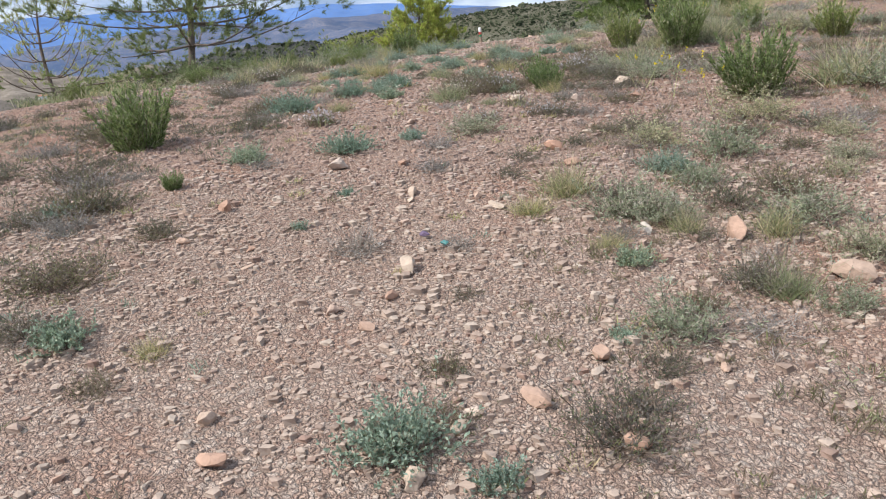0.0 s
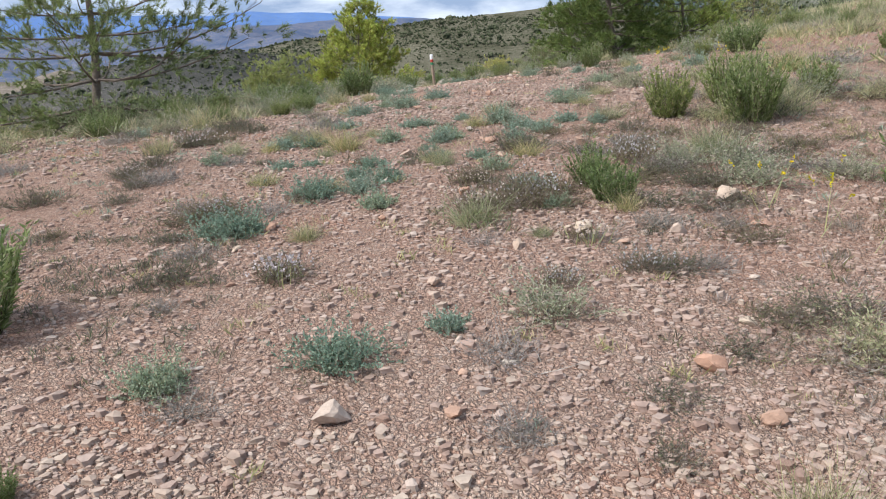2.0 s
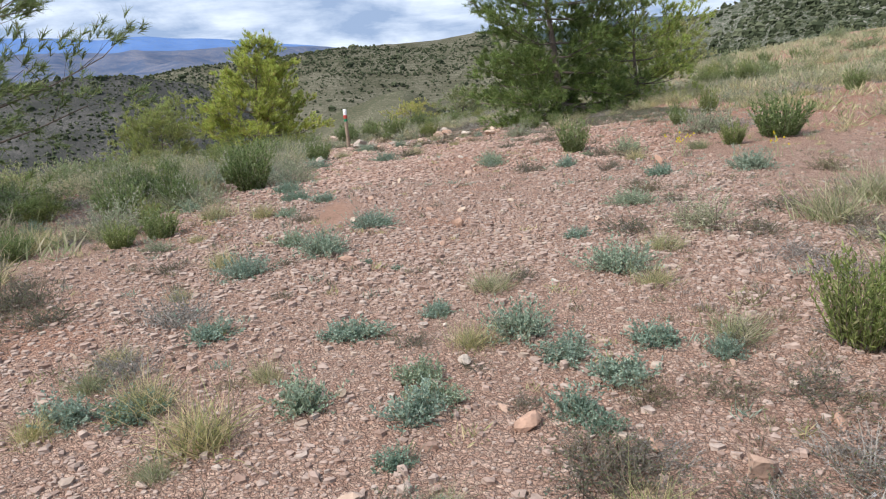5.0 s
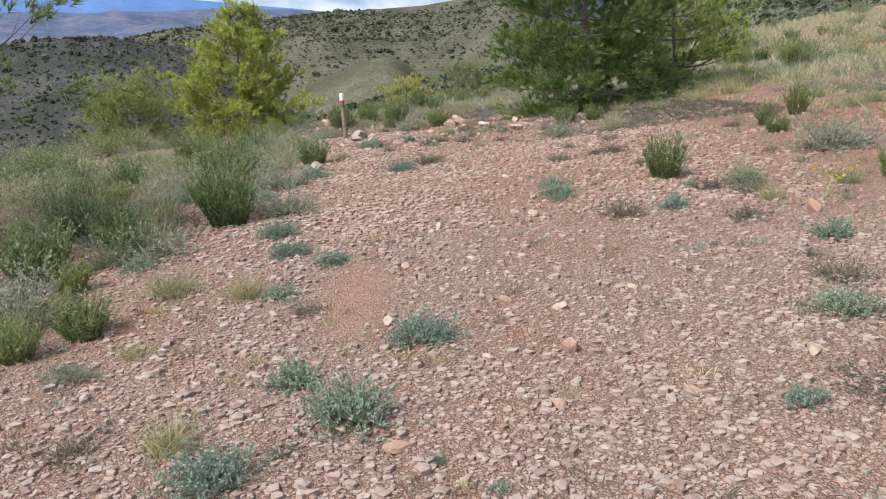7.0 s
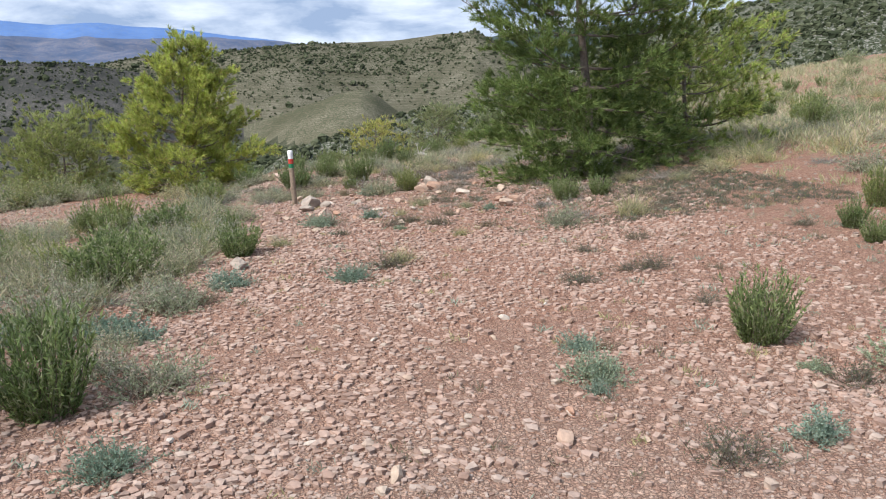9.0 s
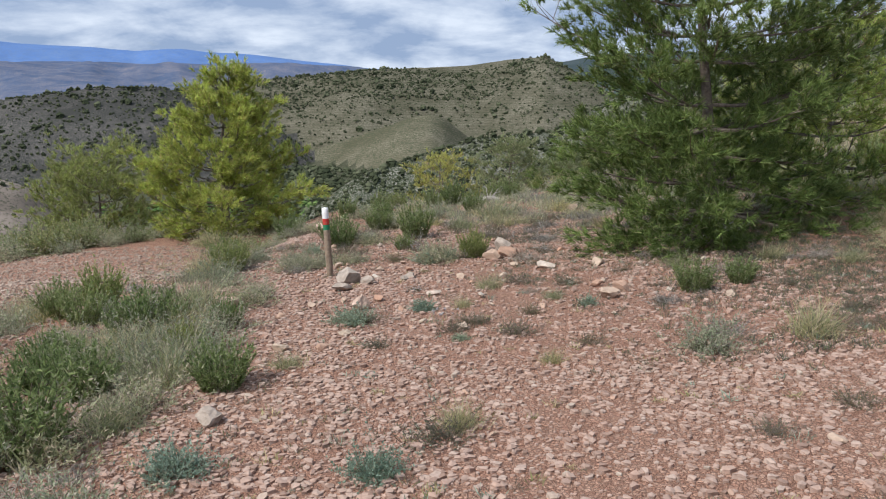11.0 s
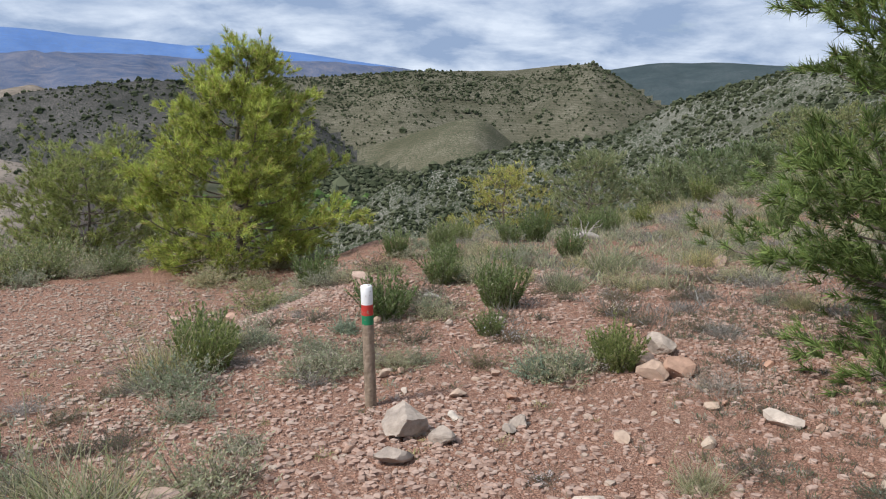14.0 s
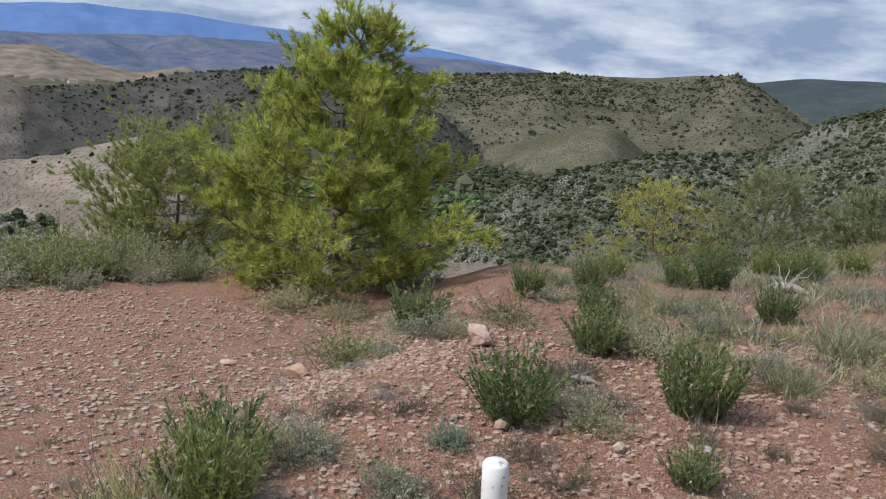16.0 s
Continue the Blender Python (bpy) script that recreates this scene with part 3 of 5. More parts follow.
SCRUB_LEAF = foliage_material("grey_scrub_leaf", (0.21, 0.235, 0.145), (0.48, 0.505, 0.34), (0.50, 0.44, 0.36), 0.3)
SHRUB_LEAF = foliage_material("dark_shrub_leaf", (0.13, 0.165, 0.075), (0.35, 0.405, 0.20), (0.40, 0.38, 0.25), 0.2)
PINE_LEAF = foliage_material("young_pine_needle", (0.175, 0.24, 0.058), (0.54, 0.62, 0.17), (0.46, 0.35, 0.20), 0.10, 2.6)
DARK_PINE = foliage_material("shaded_pine_needle", (0.095, 0.138, 0.038), (0.31, 0.385, 0.12), (0.42, 0.38, 0.20), 0.06, 2.6, 0.28)
PALE_PINE = foliage_material("sparse_pine_needle", (0.24, 0.27, 0.08), (0.46, 0.50, 0.17), (0.42, 0.36, 0.22), 0.2, 3.5)
SOFT_PINE = foliage_material("greyish_pine_needle", (0.12, 0.155, 0.055), (0.33, 0.385, 0.155), (0.36, 0.31, 0.21), 0.08, 2.4)
TWIG = bark_material("grey_brown_twig", (0.10, 0.075, 0.055), (0.22, 0.175, 0.14))
BARK = bark_material("grey_pine_bark", (0.10, 0.08, 0.065), (0.23, 0.19, 0.16))
DEAD = bark_material("bleached_dead_wood", (0.24, 0.215, 0.185), (0.42, 0.39, 0.35))
YELLOW = foliage_material("yellow_petal", (0.70, 0.52, 0.02), (0.85, 0.70, 0.05), None, 0)
LILAC = foliage_material("lilac_petal", (0.50, 0.45, 0.46), (0.68, 0.63, 0.64), None, 0)


def strand(base, way, length, gen, bend=0.25, steps=4, lift=0.0):
    """Points along bent stems: (n, steps, 3)."""
    n = len(base)
    side = gen.normal(size=(n, 3)) * bend
    t = np.linspace(0, 1, steps)[None, :, None]
    L = np.broadcast_to(length, n)[:, None, None]
    return base[:, None] + L * (way[:, None] * t + side[:, None] * t * t * 0.5 + np.array([0, 0, lift]) * t * t)


def ribbons(lines, width, gen):
    """Flat tapered blades along lines of points (n, k, 3)."""
    n, k = lines.shape[:2]
    side = unit(np.cross(lines[:, -1] - lines[:, 0], gen.normal(size=(n, 3))))[:, None]
    w = np.broadcast_to(width, n)[:, None, None] * np.linspace(1, 0.15, k)[None, :, None]
    v = np.stack([lines - side * w / 2, lines + side * w / 2], 2).reshape(-1, 3)
    idx = np.arange(n * k * 2).reshape(n, k, 2)
    return v, np.stack([idx[:, :-1, 0], idx[:, :-1, 1], idx[:, 1:, 1], idx[:, 1:, 0]], -1).reshape(-1, 4)


def dome_ways(n, gen, flat=0.0, spread=1.0):
    a, c = gen.uniform(0, 2 * np.pi, n), gen.uniform(flat, 1, n)
    s = np.sqrt(1 - c * c) * spread
    return unit(np.stack([s * np.cos(a), s * np.sin(a), c], -1))


def along(lines, per, start, gen):
    """Places and directions scattered along lines: per of them on each, from start (0 to 1) to the tip."""
    n, k = lines.shape[:2]
    t = gen.uniform(start, 1, (n, per)) * (k - 1) * 0.999
    i = t.astype(int)
    f = (t - i)[..., None]
    rows = np.arange(n)[:, None]
    p = lines[rows, i] * (1 - f) + lines[rows, i + 1] * f
    return p.reshape(-1, 3), unit(lines[rows, i + 1] - lines[rows, i]).reshape(-1, 3)


def rosemary_meshes(seed):
    """A dense bush one metre broad of upright leafy spikes, as stems and foliage."""
    g = np.random.default_rng(seed)
    n = 115
    a, lean = g.uniform(0, 6.283, n), np.sqrt(g.uniform(0, 1, n))
    base = np.stack([lean * np.cos(a) * 0.24, lean * np.sin(a) * 0.24, np.zeros(n)], -1)
    way = unit(np.stack([np.cos(a) * lean * 0.40, np.sin(a) * lean * 0.40, np.ones(n)], -1) + g.normal(size=(n, 3)) * 0.07)
    lines = strand(base, way, (1.12 - 0.42 * lean) * g.uniform(0.55, 1.12, n), g, 0.14, 5, 0.05)
    stems = ribbons(lines, 0.013, g)
    p, d = along(lines, 38, 0.06, g)
    w = unit(d * 1.1 + g.normal(size=p.shape) * 0.47)
    return stems, spikes(p, w, g.uniform(0.055, 0.10, len(p)), 0.025, g)


def cushion_meshes(seed, kind):
    """A low cushion one metre broad: woolly, dry and twiggy, or loose grey scrub."""
    g = np.random.default_rng(seed)
    n, height, per, size, wide = {"woolly": (130, 0.52, 22, 0.075, 0.034), "wide": (240, 0.48, 20, 0.052, 0.025), "dry": (140, 0.42, 15, 0.038, 0.013), "scrub": (140, 0.62, 20, 0.062, 0.015), "brush": (180, 0.34, 12, 0.032, 0.011)}[kind]
    way = dome_ways(n, g, 0.12)
    lobes = 1 + 0.28 * np.sin(3 * np.arctan2(way[:, 1], way[:, 0]) + seed) + 0.15 * np.sin(7 * np.arctan2(way[:, 1], way[:, 0]))
    base = g.normal(size=(n, 3)) * np.array([0.16, 0.16, 0.0])
    lines = strand(base, way * np.array([1, 1, height / 0.5]), 0.46 * lobes * g.uniform(0.65, 1.1, n), g, 0.35, 4, 0.08)
    stems = ribbons(lines, 0.011 if kind in ("dry", "brush") else 0.010, g)
    p, d = along(lines, per, 0.35, g)
    w = unit(d * 0.6 + g.normal(size=p.shape) * 0.6 + np.array([0, 0, 0.25]))
    return stems, leaves(p, w, g.uniform(0.6, 1.2, len(p)) * size, wide, g)


def grass_meshes(seed):
    """A tussock one metre broad: green blades and straw."""
    g = np.random.default_rng(seed)

    def blades(n, long, wide):
        base = g.normal(size=(n, 3)) * np.array([0.17, 0.17, 0.0])
        way = unit(dome_ways(n, g, 0.45) + np.array([0, 0, 0.35]))
        return ribbons(strand(base, way, long * g.uniform(0.5, 1.1, n), g, 0.5, 4, -0.12), wide, g)

    return blades(90, 0.95, 0.010), blades(360, 0.72, 0.015)


KINDS = {}


def plant_kind(name, makers, parts, mats, label, category):
    """Keeps some shapes of one kind, each as a list of named meshes."""
    shapes = [[faces_mesh(p, *piece, m) for p, piece, m in zip(parts, mk, mats)] for mk in makers]
    KINDS[name] = (shapes, parts, label, category)


plant_kind("rosemary_bush", [rosemary_meshes(s) for s in (1, 2, 3)], ("woody_base", "foliage"), (TWIG, ROSE_LEAF), "upright green rosemary bush on stony soil", "bush")
plant_kind("lavender_cotton", [cushion_meshes(s, "woolly") for s in (4, 5, 6)], ("woody_base", "foliage"), (TWIG, TEAL_LEAF), "low grey-green woolly cushion plant among pebbles", "plant")
plant_kind("wide_lavender_cotton", [cushion_meshes(s, "wide") for s in (23, 24)], ("woody_base", "foliage"), (TWIG, TEAL_LEAF), "broad grey-green woolly cushion plant among pebbles", "plant")
plant_kind("dry_thyme", [cushion_meshes(s, "dry") for s in (7, 8, 9)], ("woody_base", "foliage"), (TWIG, DRY_LEAF), "low brown half-dead thyme cushion among pebbles", "plant")
plant_kind("grey_scrub", [cushion_meshes(s, "scrub") for s in (10, 11, 12)], ("woody_base", "foliage"), (TWIG, SCRUB_LEAF), "loose grey-green scrub with dry stalks on soil", "bush")
plant_kind("dead_brush", [cushion_meshes(s, "brush") for s in (18, 19, 20)], ("woody_base", "foliage"), (DEAD, ASH_LEAF), "low ash-grey dead thyme brush on stony soil", "plant")
plant_kind("grass_tussock", [grass_meshes(s) for s in (13, 14, 15)], ("straw", "green_turf"), (DRY_LEAF, GRASS_LEAF), "yellow-green grass tussock with dry straw", "grass")
plant_kind("dark_shrub", [cushion_meshes(s, "scrub") for s in (16, 17)], ("woody_base", "foliage"), (TWIG, SHRUB_LEAF), "dense dark green shrub at the slope's edge", "bush")
place_rng = random.Random(5)


def plant(kind, x, y, wide, tall=None, label=""):
    shapes, parts, text, category = KINDS[kind]
    meshes = place_rng.choice(shapes)
    ob = new(kind)
    turn, sx, sz = place_rng.uniform(0, 6.283), place_rng.uniform(0.9, 1.12), place_rng.uniform(0.85, 1.15)
    ob.location, ob.rotation_euler = (x, y, ground_z(x, y) - 0.012), (0, 0, turn)
    ob.scale = (wide * sx, wide / sx, (tall or wide) * sz)
    for nm, me in zip(parts, meshes):
        part(nm, me, ob, kind="stuff")
    return tagged(ob, label or text, category, group=kind.replace("_", " ") + " on the hilltop")


for x, y, w in ROSEMARY_A + ROSEMARY_B:
    plant("rosemary_bush", x, y, w * 1.08, w * 0.86)
for x, y, w in LAVENDER_COTTON_A + LAVENDER_COTTON_B:
    w = min(w, 0.3)
    plant("wide_lavender_cotton" if w > 0.2 else "lavender_cotton", x, y, w * 1.1)
for x, y, w in DRY_THYME_A + DRY_THYME_B:
    plant("dry_thyme", x, y, min(w, 0.36) * 1.1)
for x, y, w in GRASS_A + GRASS_B:
    plant("grass_tussock", x, y, w * 1.1, w * 0.85)
for x, y, w in GREY_SCRUB_A:
    plant("grey_scrub", x, y, min(w, 0.5) * 1.15, min(w, 0.5) * 0.95)


for k, (x, y, w) in enumerate(BROWN_BRUSH):
    w = min(w, 0.42)
    plant("dead_brush" if k % 3 == 0 else "dry_thyme", x, y, w, w * 0.6)


# thyme in bloom: dead-grey cushions sprinkled with whitish heads
def bloom_meshes(seed):
    stems, foliage = cushion_meshes(seed, "brush")
    g = np.random.default_rng(seed + 200)
    heads = foliage[0].reshape(-1, 4, 3)[:, 2]
    heads = heads[heads[:, 2] > 0.13]
    heads = heads[g.permutation(len(heads))[:130]]
    return stems, foliage, leaves(heads, dome_ways(len(heads), g), 0.04, 0.034, g)


plant_kind("flowering_thyme", [bloom_meshes(s) for s in (25, 26)], ("woody_base", "foliage", "blossom"), (TWIG, DRY_LEAF, LILAC), "grey thyme cushion sprinkled with tiny whitish blossom", "plant")
for x, y, w in BLOOM:
    plant("flowering_thyme", x, y, w, w * 1.1)


# plants round the marker post and below the rise
for kind, x, y, w, tall in (
        ("rosemary_bush", -0.62, 25.62, 0.48, 0.45), ("grass_tussock", -0.88, 25.45, 0.5, 0.5), ("grass_tussock", -0.7, 25.92, 0.45, 0.45),
        ("grey_scrub", -0.45, 26.37, 0.45, 0.36), ("grey_scrub", 0.2, 25.69, 0.42, 0.3), ("grey_scrub", 0.45, 25.62, 0.34, 0.26),
        ("wide_lavender_cotton", 1.79, 25.33, 0.36, 0.3), ("wide_lavender_cotton", 2.02, 25.42, 0.3, 0.28), ("rosemary_bush", 2.31, 25.6, 0.38, 0.26),
        ("dark_shrub", -0.99, 28.89, 0.78, 0.62), ("dry_thyme", 0.23, 29.64, 0.6, 0.55), ("grey_scrub", 0.92, 27.34, 0.45, 0.32),
        ("grass_tussock", 4.03, 11.17, 0.5, 0.32), ("grass_tussock", 4.4, 11.3, 0.5, 0.32), ("grass_tussock", 4.17, 11.97, 0.45, 0.3), ("grass_tussock", 4.6, 11.7, 0.5, 0.3)):
    plant(kind, x, y, w, tall)


# scrub along the edges of the open ground
def fringe(kind, count, x0, x1, y0, y1, w0, w1, tall, keep=lambda x, y: True):
    for _ in range(count):
        x, y = place_rng.uniform(x0, x1), place_rng.uniform(y0, y1)
        if keep(x, y) and math.hypot(x - 2.9, y - 31.2) > 0.95:
            w = place_rng.uniform(w0, w1)
            plant(kind, x, y, w, w * tall)


def beyond_left(x, y):
    return x < 0.5 - 0.22 * max(0.0, 18.5 - y) - 0.11 * max(0.0, y - 18.5) and not (y > 23.5 and x > -6 - (y - 26) * 0.2)


fringe("grey_scrub", 42, -4.5, 0.4, 13, 24, 0.3, 0.65, 0.75, beyond_left)
fringe("rosemary_bush", 16, -3.5, 0.0, 13.5, 23, 0.22, 0.4, 0.8, beyond_left)
fringe("grass_tussock", 16, -2.6, 0.5, 14.5, 24, 0.3, 0.5, 0.85, beyond_left)
fringe("lavender_cotton", 24, -1.6, 0.6, 13, 22, 0.2, 0.35, 0.9, beyond_left)
fringe("dead_brush", 46, -2.5, 0.8, 13, 23, 0.2, 0.5, 0.8, beyond_left)
fringe("dry_thyme", 26, -2.5, 0.8, 13, 23, 0.2, 0.4, 0.8, beyond_left)
fringe("grass_tussock", 18, -6.0, -0.3, 12.5, 24, 0.3, 0.5, 0.75, beyond_left)
fringe("rosemary_bush", 24, -5, -0.2, 13.5, 24, 0.3, 0.55, 0.75, beyond_left)
fringe("dark_shrub", 40, -8, -1.9, 14.0, 26, 0.5, 1.05, 0.8, beyond_left)
fringe("grey_scrub", 26, -3, 0.3, 14.0, 24, 0.3, 0.6, 0.7, beyond_left)
fringe("dark_shrub", 16, -8.0, -3.0, 31.2, 33.5, 0.7, 1.2, 0.95)
fringe("grey_scrub", 22, -8.0, -1.2, 30.6, 33.0, 0.5, 0.95, 0.7)
fringe("grey_scrub", 26, 0.2, 12, 28.5, 34.0, 0.3, 0.65, 0.6)
fringe("rosemary_bush", 8, 0.4, 12, 30.5, 34.5, 0.4, 0.65, 0.85)
fringe("dark_shrub", 18, 0.5, 14, 34.5, 38, 0.5, 0.95, 0.8)
fringe("grey_scrub", 30, 5.2, 14, 8, 30, 0.35, 0.8, 0.65)
fringe("dead_brush", 26, 4.8, 14, 7, 30, 0.35, 0.8, 0.6)
fringe("grass_tussock", 60, 5.0, 16, 7, 30, 0.3, 0.7, 0.7)
fringe("rosemary_bush", 20, 5.6, 18, 7, 30, 0.3, 0.7, 1.0)
fringe("dry_thyme", 70, 3.0, 7, 4.2, 14, 0.18, 0.42, 0.6)
fringe("grey_scrub", 34, 3.3, 7, 4.5, 14, 0.2, 0.5, 0.7)
fringe("dead_brush", 34, 3.2, 6.5, 5, 13, 0.22, 0.45, 0.6)
fringe("dead_brush", 12, 1.9, 3.4, 5, 10, 0.15, 0.35, 0.9)
fringe("dead_brush", 26, -2.6, 0.9, 5, 12.5, 0.2, 0.42, 0.9)
fringe("dry_thyme", 34, -2.8, 0.8, 5, 13.5, 0.2, 0.45, 0.9)
fringe("dry_thyme", 26, 1.5, 5, 21, 29, 0.15, 0.35, 0.9)
fringe("dead_brush", 18, 1.0, 9, 27, 33, 0.3, 0.6, 0.7)
fringe("rosemary_bush", 12, 2.5, 12, 29.5, 34, 0.35, 0.6, 0.9)
fringe("dry_thyme", 34, 0.8, 6.5, 25, 32, 0.2, 0.5, 0.8)
fringe("grey_scrub", 14, 3.0, 7.0, 22.5, 30, 0.25, 0.5, 0.65)
fringe("dead_brush", 34, 2.6, 6.0, 21.0, 28, 0.2, 0.45, 0.7)
fringe("dry_thyme", 18, -1.6, 1.2, 23.5, 28.5, 0.18, 0.4, 0.85)
fringe("grey_scrub", 12, -1.4, 1.0, 22.0, 26.5, 0.25, 0.45, 0.75)
fringe("grass_tussock", 12, 3.0, 6.5, 23, 30, 0.2, 0.45, 0.7)
fringe("lavender_cotton", 22, 0.4, 3.2, 9.8, 12.8, 0.12, 0.24, 0.95)
fringe("grass_tussock", 12, 0.4, 3.2, 9.5, 13.0, 0.12, 0.25, 0.8)
fringe("dry_thyme", 14, 0.3, 3.2, 9.5, 13.0, 0.12, 0.26, 0.8)
fringe("grass_tussock", 18, -2.4, 0.1, 20.0, 23.9, 0.3, 0.45, 0.8)
fringe("rosemary_bush", 6, -2.4, 0.0, 20.0, 23.6, 0.35, 0.5, 0.75)
fringe("grey_scrub", 16, -2.4, 0.1, 20.0, 23.9, 0.35, 0.6, 0.8)
fringe("grey_scrub", 20, 2.2, 9.0, 27, 33.5, 0.3, 0.6, 0.65)
fringe("grey_scrub", 14, 5, 18, 30, 42, 0.4, 0.9, 0.7)
fringe("rosemary_bush", 14, 5, 18, 30, 44, 0.4, 0.8, 0.95)
fringe("dark_shrub", 18, 7, 24, 36, 50, 0.7, 1.2, 0.9)
fringe("grass_tussock", 20, 4, 16, 29, 42, 0.3, 0.6, 0.7)
fringe("grey_scrub", 24, -0.8, 4.5, 28.3, 32.5, 0.3, 0.6, 0.65)
fringe("rosemary_bush", 6, -0.5, 4.5, 28.8, 32.5, 0.35, 0.6, 0.9)
fringe("dry_thyme", 16, 3.0, 5.5, 14, 21, 0.15, 0.35, 0.9)
fringe("dead_brush", 40, 0.6, 9, 28.2, 34, 0.3, 0.65, 0.6)
fringe("grass_tussock", 40, 0.6, 9, 28.2, 34, 0.25, 0.5, 0.7)
fringe("dead_brush", 24, 1.5, 10, 32, 38, 0.4, 0.8, 0.7)
fringe("grass_tussock", 30, 1.5, 10, 32, 38, 0.35, 0.6, 0.8)
fringe("dead_brush", 14, 7, 17, 20, 34, 0.4, 0.8, 0.6)
fringe("grass_tussock", 80, 6.5, 17, 20, 38, 0.25, 0.5, 0.7)
fringe("grey_scrub", 34, 7, 17, 20, 38, 0.3, 0.65, 0.65)
fringe("dark_shrub", 14, 8, 18, 24, 36, 0.5, 1.0, 0.9)
fringe("dead_brush", 16, -1.6, 1.0, 24.2, 28.5, 0.2, 0.4, 0.8)


def herb_stuff(name, count, x0, x1, y0, y1, thin, seed, mat, label, low=0.022, high=0.058, slim=0.09):
    """Small sprigs that nobody could count."""
    g = np.random.default_rng(seed)
    x, y = g.uniform(x0, x1, count * 3), g.uniform(y0, y1, count * 3)
    keep = np.nonzero(g.uniform(0, 1, len(x)) < 0.35 + 0.6 * vnoise(x, y, 0.5, 3, seed) + thin(x, y))[0][:count]
    x, y = x[keep], y[keep]
    per = 24
    base = np.repeat(np.stack([x, y, near_height(x, y) - 0.004], -1), per, 0)
    n = len(base)
    size = np.repeat(g.uniform(low, high, len(x)), per)
    base = base + g.normal(size=(n, 3)) * np.array([1, 1, 0.0]) * size[:, None] * 0.55
    way = unit(dome_ways(n, g, 0.25) + np.array([0, 0, 0.2]))
    ob = new(name, faces_mesh(name, *leaves(base, way, size * g.uniform(0.6, 1.3, n), slim * size, g), mat))
    return tagged(ob, label, "plants", kind="stuff")


def by_trail(x, y):
    return 0.10 * np.clip(np.abs(x - 1.9) - 1.0, -1.5, 3)


herb_stuff("dry_litter", 3600, 2.6, 6.4, 20.5, 27, lambda x, y: 0.2 * (x - 3.2), 56, DRY_LEAF, "brown dead twigs and needles below the pine")
herb_stuff("dry_litter", 1300, 2.9, 7, 4.5, 14, lambda x, y: 0.15 * (x - 3.5), 55, ASH_LEAF, "grey dead twigs and litter over the soil")
herb_stuff("small_herbs", 1900, -3, 6.5, 4, 32, by_trail, 51, DRY_LEAF, "small dry brown sprigs among the pebbles")
herb_stuff("small_herbs", 1100, -3, 6.5, 4, 32, by_trail, 52, TEAL_LEAF, "small grey-green sprigs among the pebbles")
herb_stuff("dry_litter", 1700, 2.8, 7, 4.0, 12, lambda x, y: 0.15 * (x - 3.4), 57, DRY_LEAF, "brown dead twigs and litter over the soil")
herb_stuff("dry_litter", 900, -1.6, 1.0, 4.2, 9, lambda x, y: 0.15 * (0.6 - x), 58, DRY_LEAF, "brown dead twigs and litter over the soil")
herb_stuff("pale_grass", 1500, 2.2, 13, 28, 40, lambda x, y: 0.35 + 0 * x, 59, SCRUB_LEAF, "dense sage-green grass over the crest", 0.09, 0.17, 0.08)
herb_stuff("pale_grass", 900, 1.6, 12, 26.5, 38, lambda x, y: 0.25 + 0 * x, 60, ASH_LEAF, "bleached dry grass over the crest", 0.08, 0.16, 0.06)
herb_stuff("pale_grass", 1300, 6, 18, 9, 32, lambda x, y: 0.1 + 0.04 * (x - 8), 61, GRASS_LEAF, "pale grass tufts over the rising hillside", 0.09, 0.20, 0.08)
herb_stuff("pale_grass", 150, -5.5, 0.3, 13.5, 24, lambda x, y: np.where(x < 0.4 - 0.22 * np.clip(18.5 - y, 0, 9) - 0.11 * np.clip(y - 18.5, 0, 9), 0.2, -2.0), 62, GRASS_LEAF, "pale grass between the bushes at the slope's edge", 0.10, 0.24, 0.07)
herb_stuff("pale_grass", 2400, 8, 27, 23, 48, lambda x, y: 0.2 + 0 * x, 63, SCRUB_LEAF, "sage-green grass over the hill shoulder", 0.14, 0.30, 0.08)
herb_stuff("small_herbs", 1600, 5, 15, 7, 30, lambda x, y: 0.3 + 0 * x, 54, SCRUB_LEAF, "low grey-green herbs over the hillside")
herb_stuff("small_herbs", 900, -3, 6.5, 4, 32, by_trail, 53, GRASS_LEAF, "small yellow-green sprigs among the pebbles")


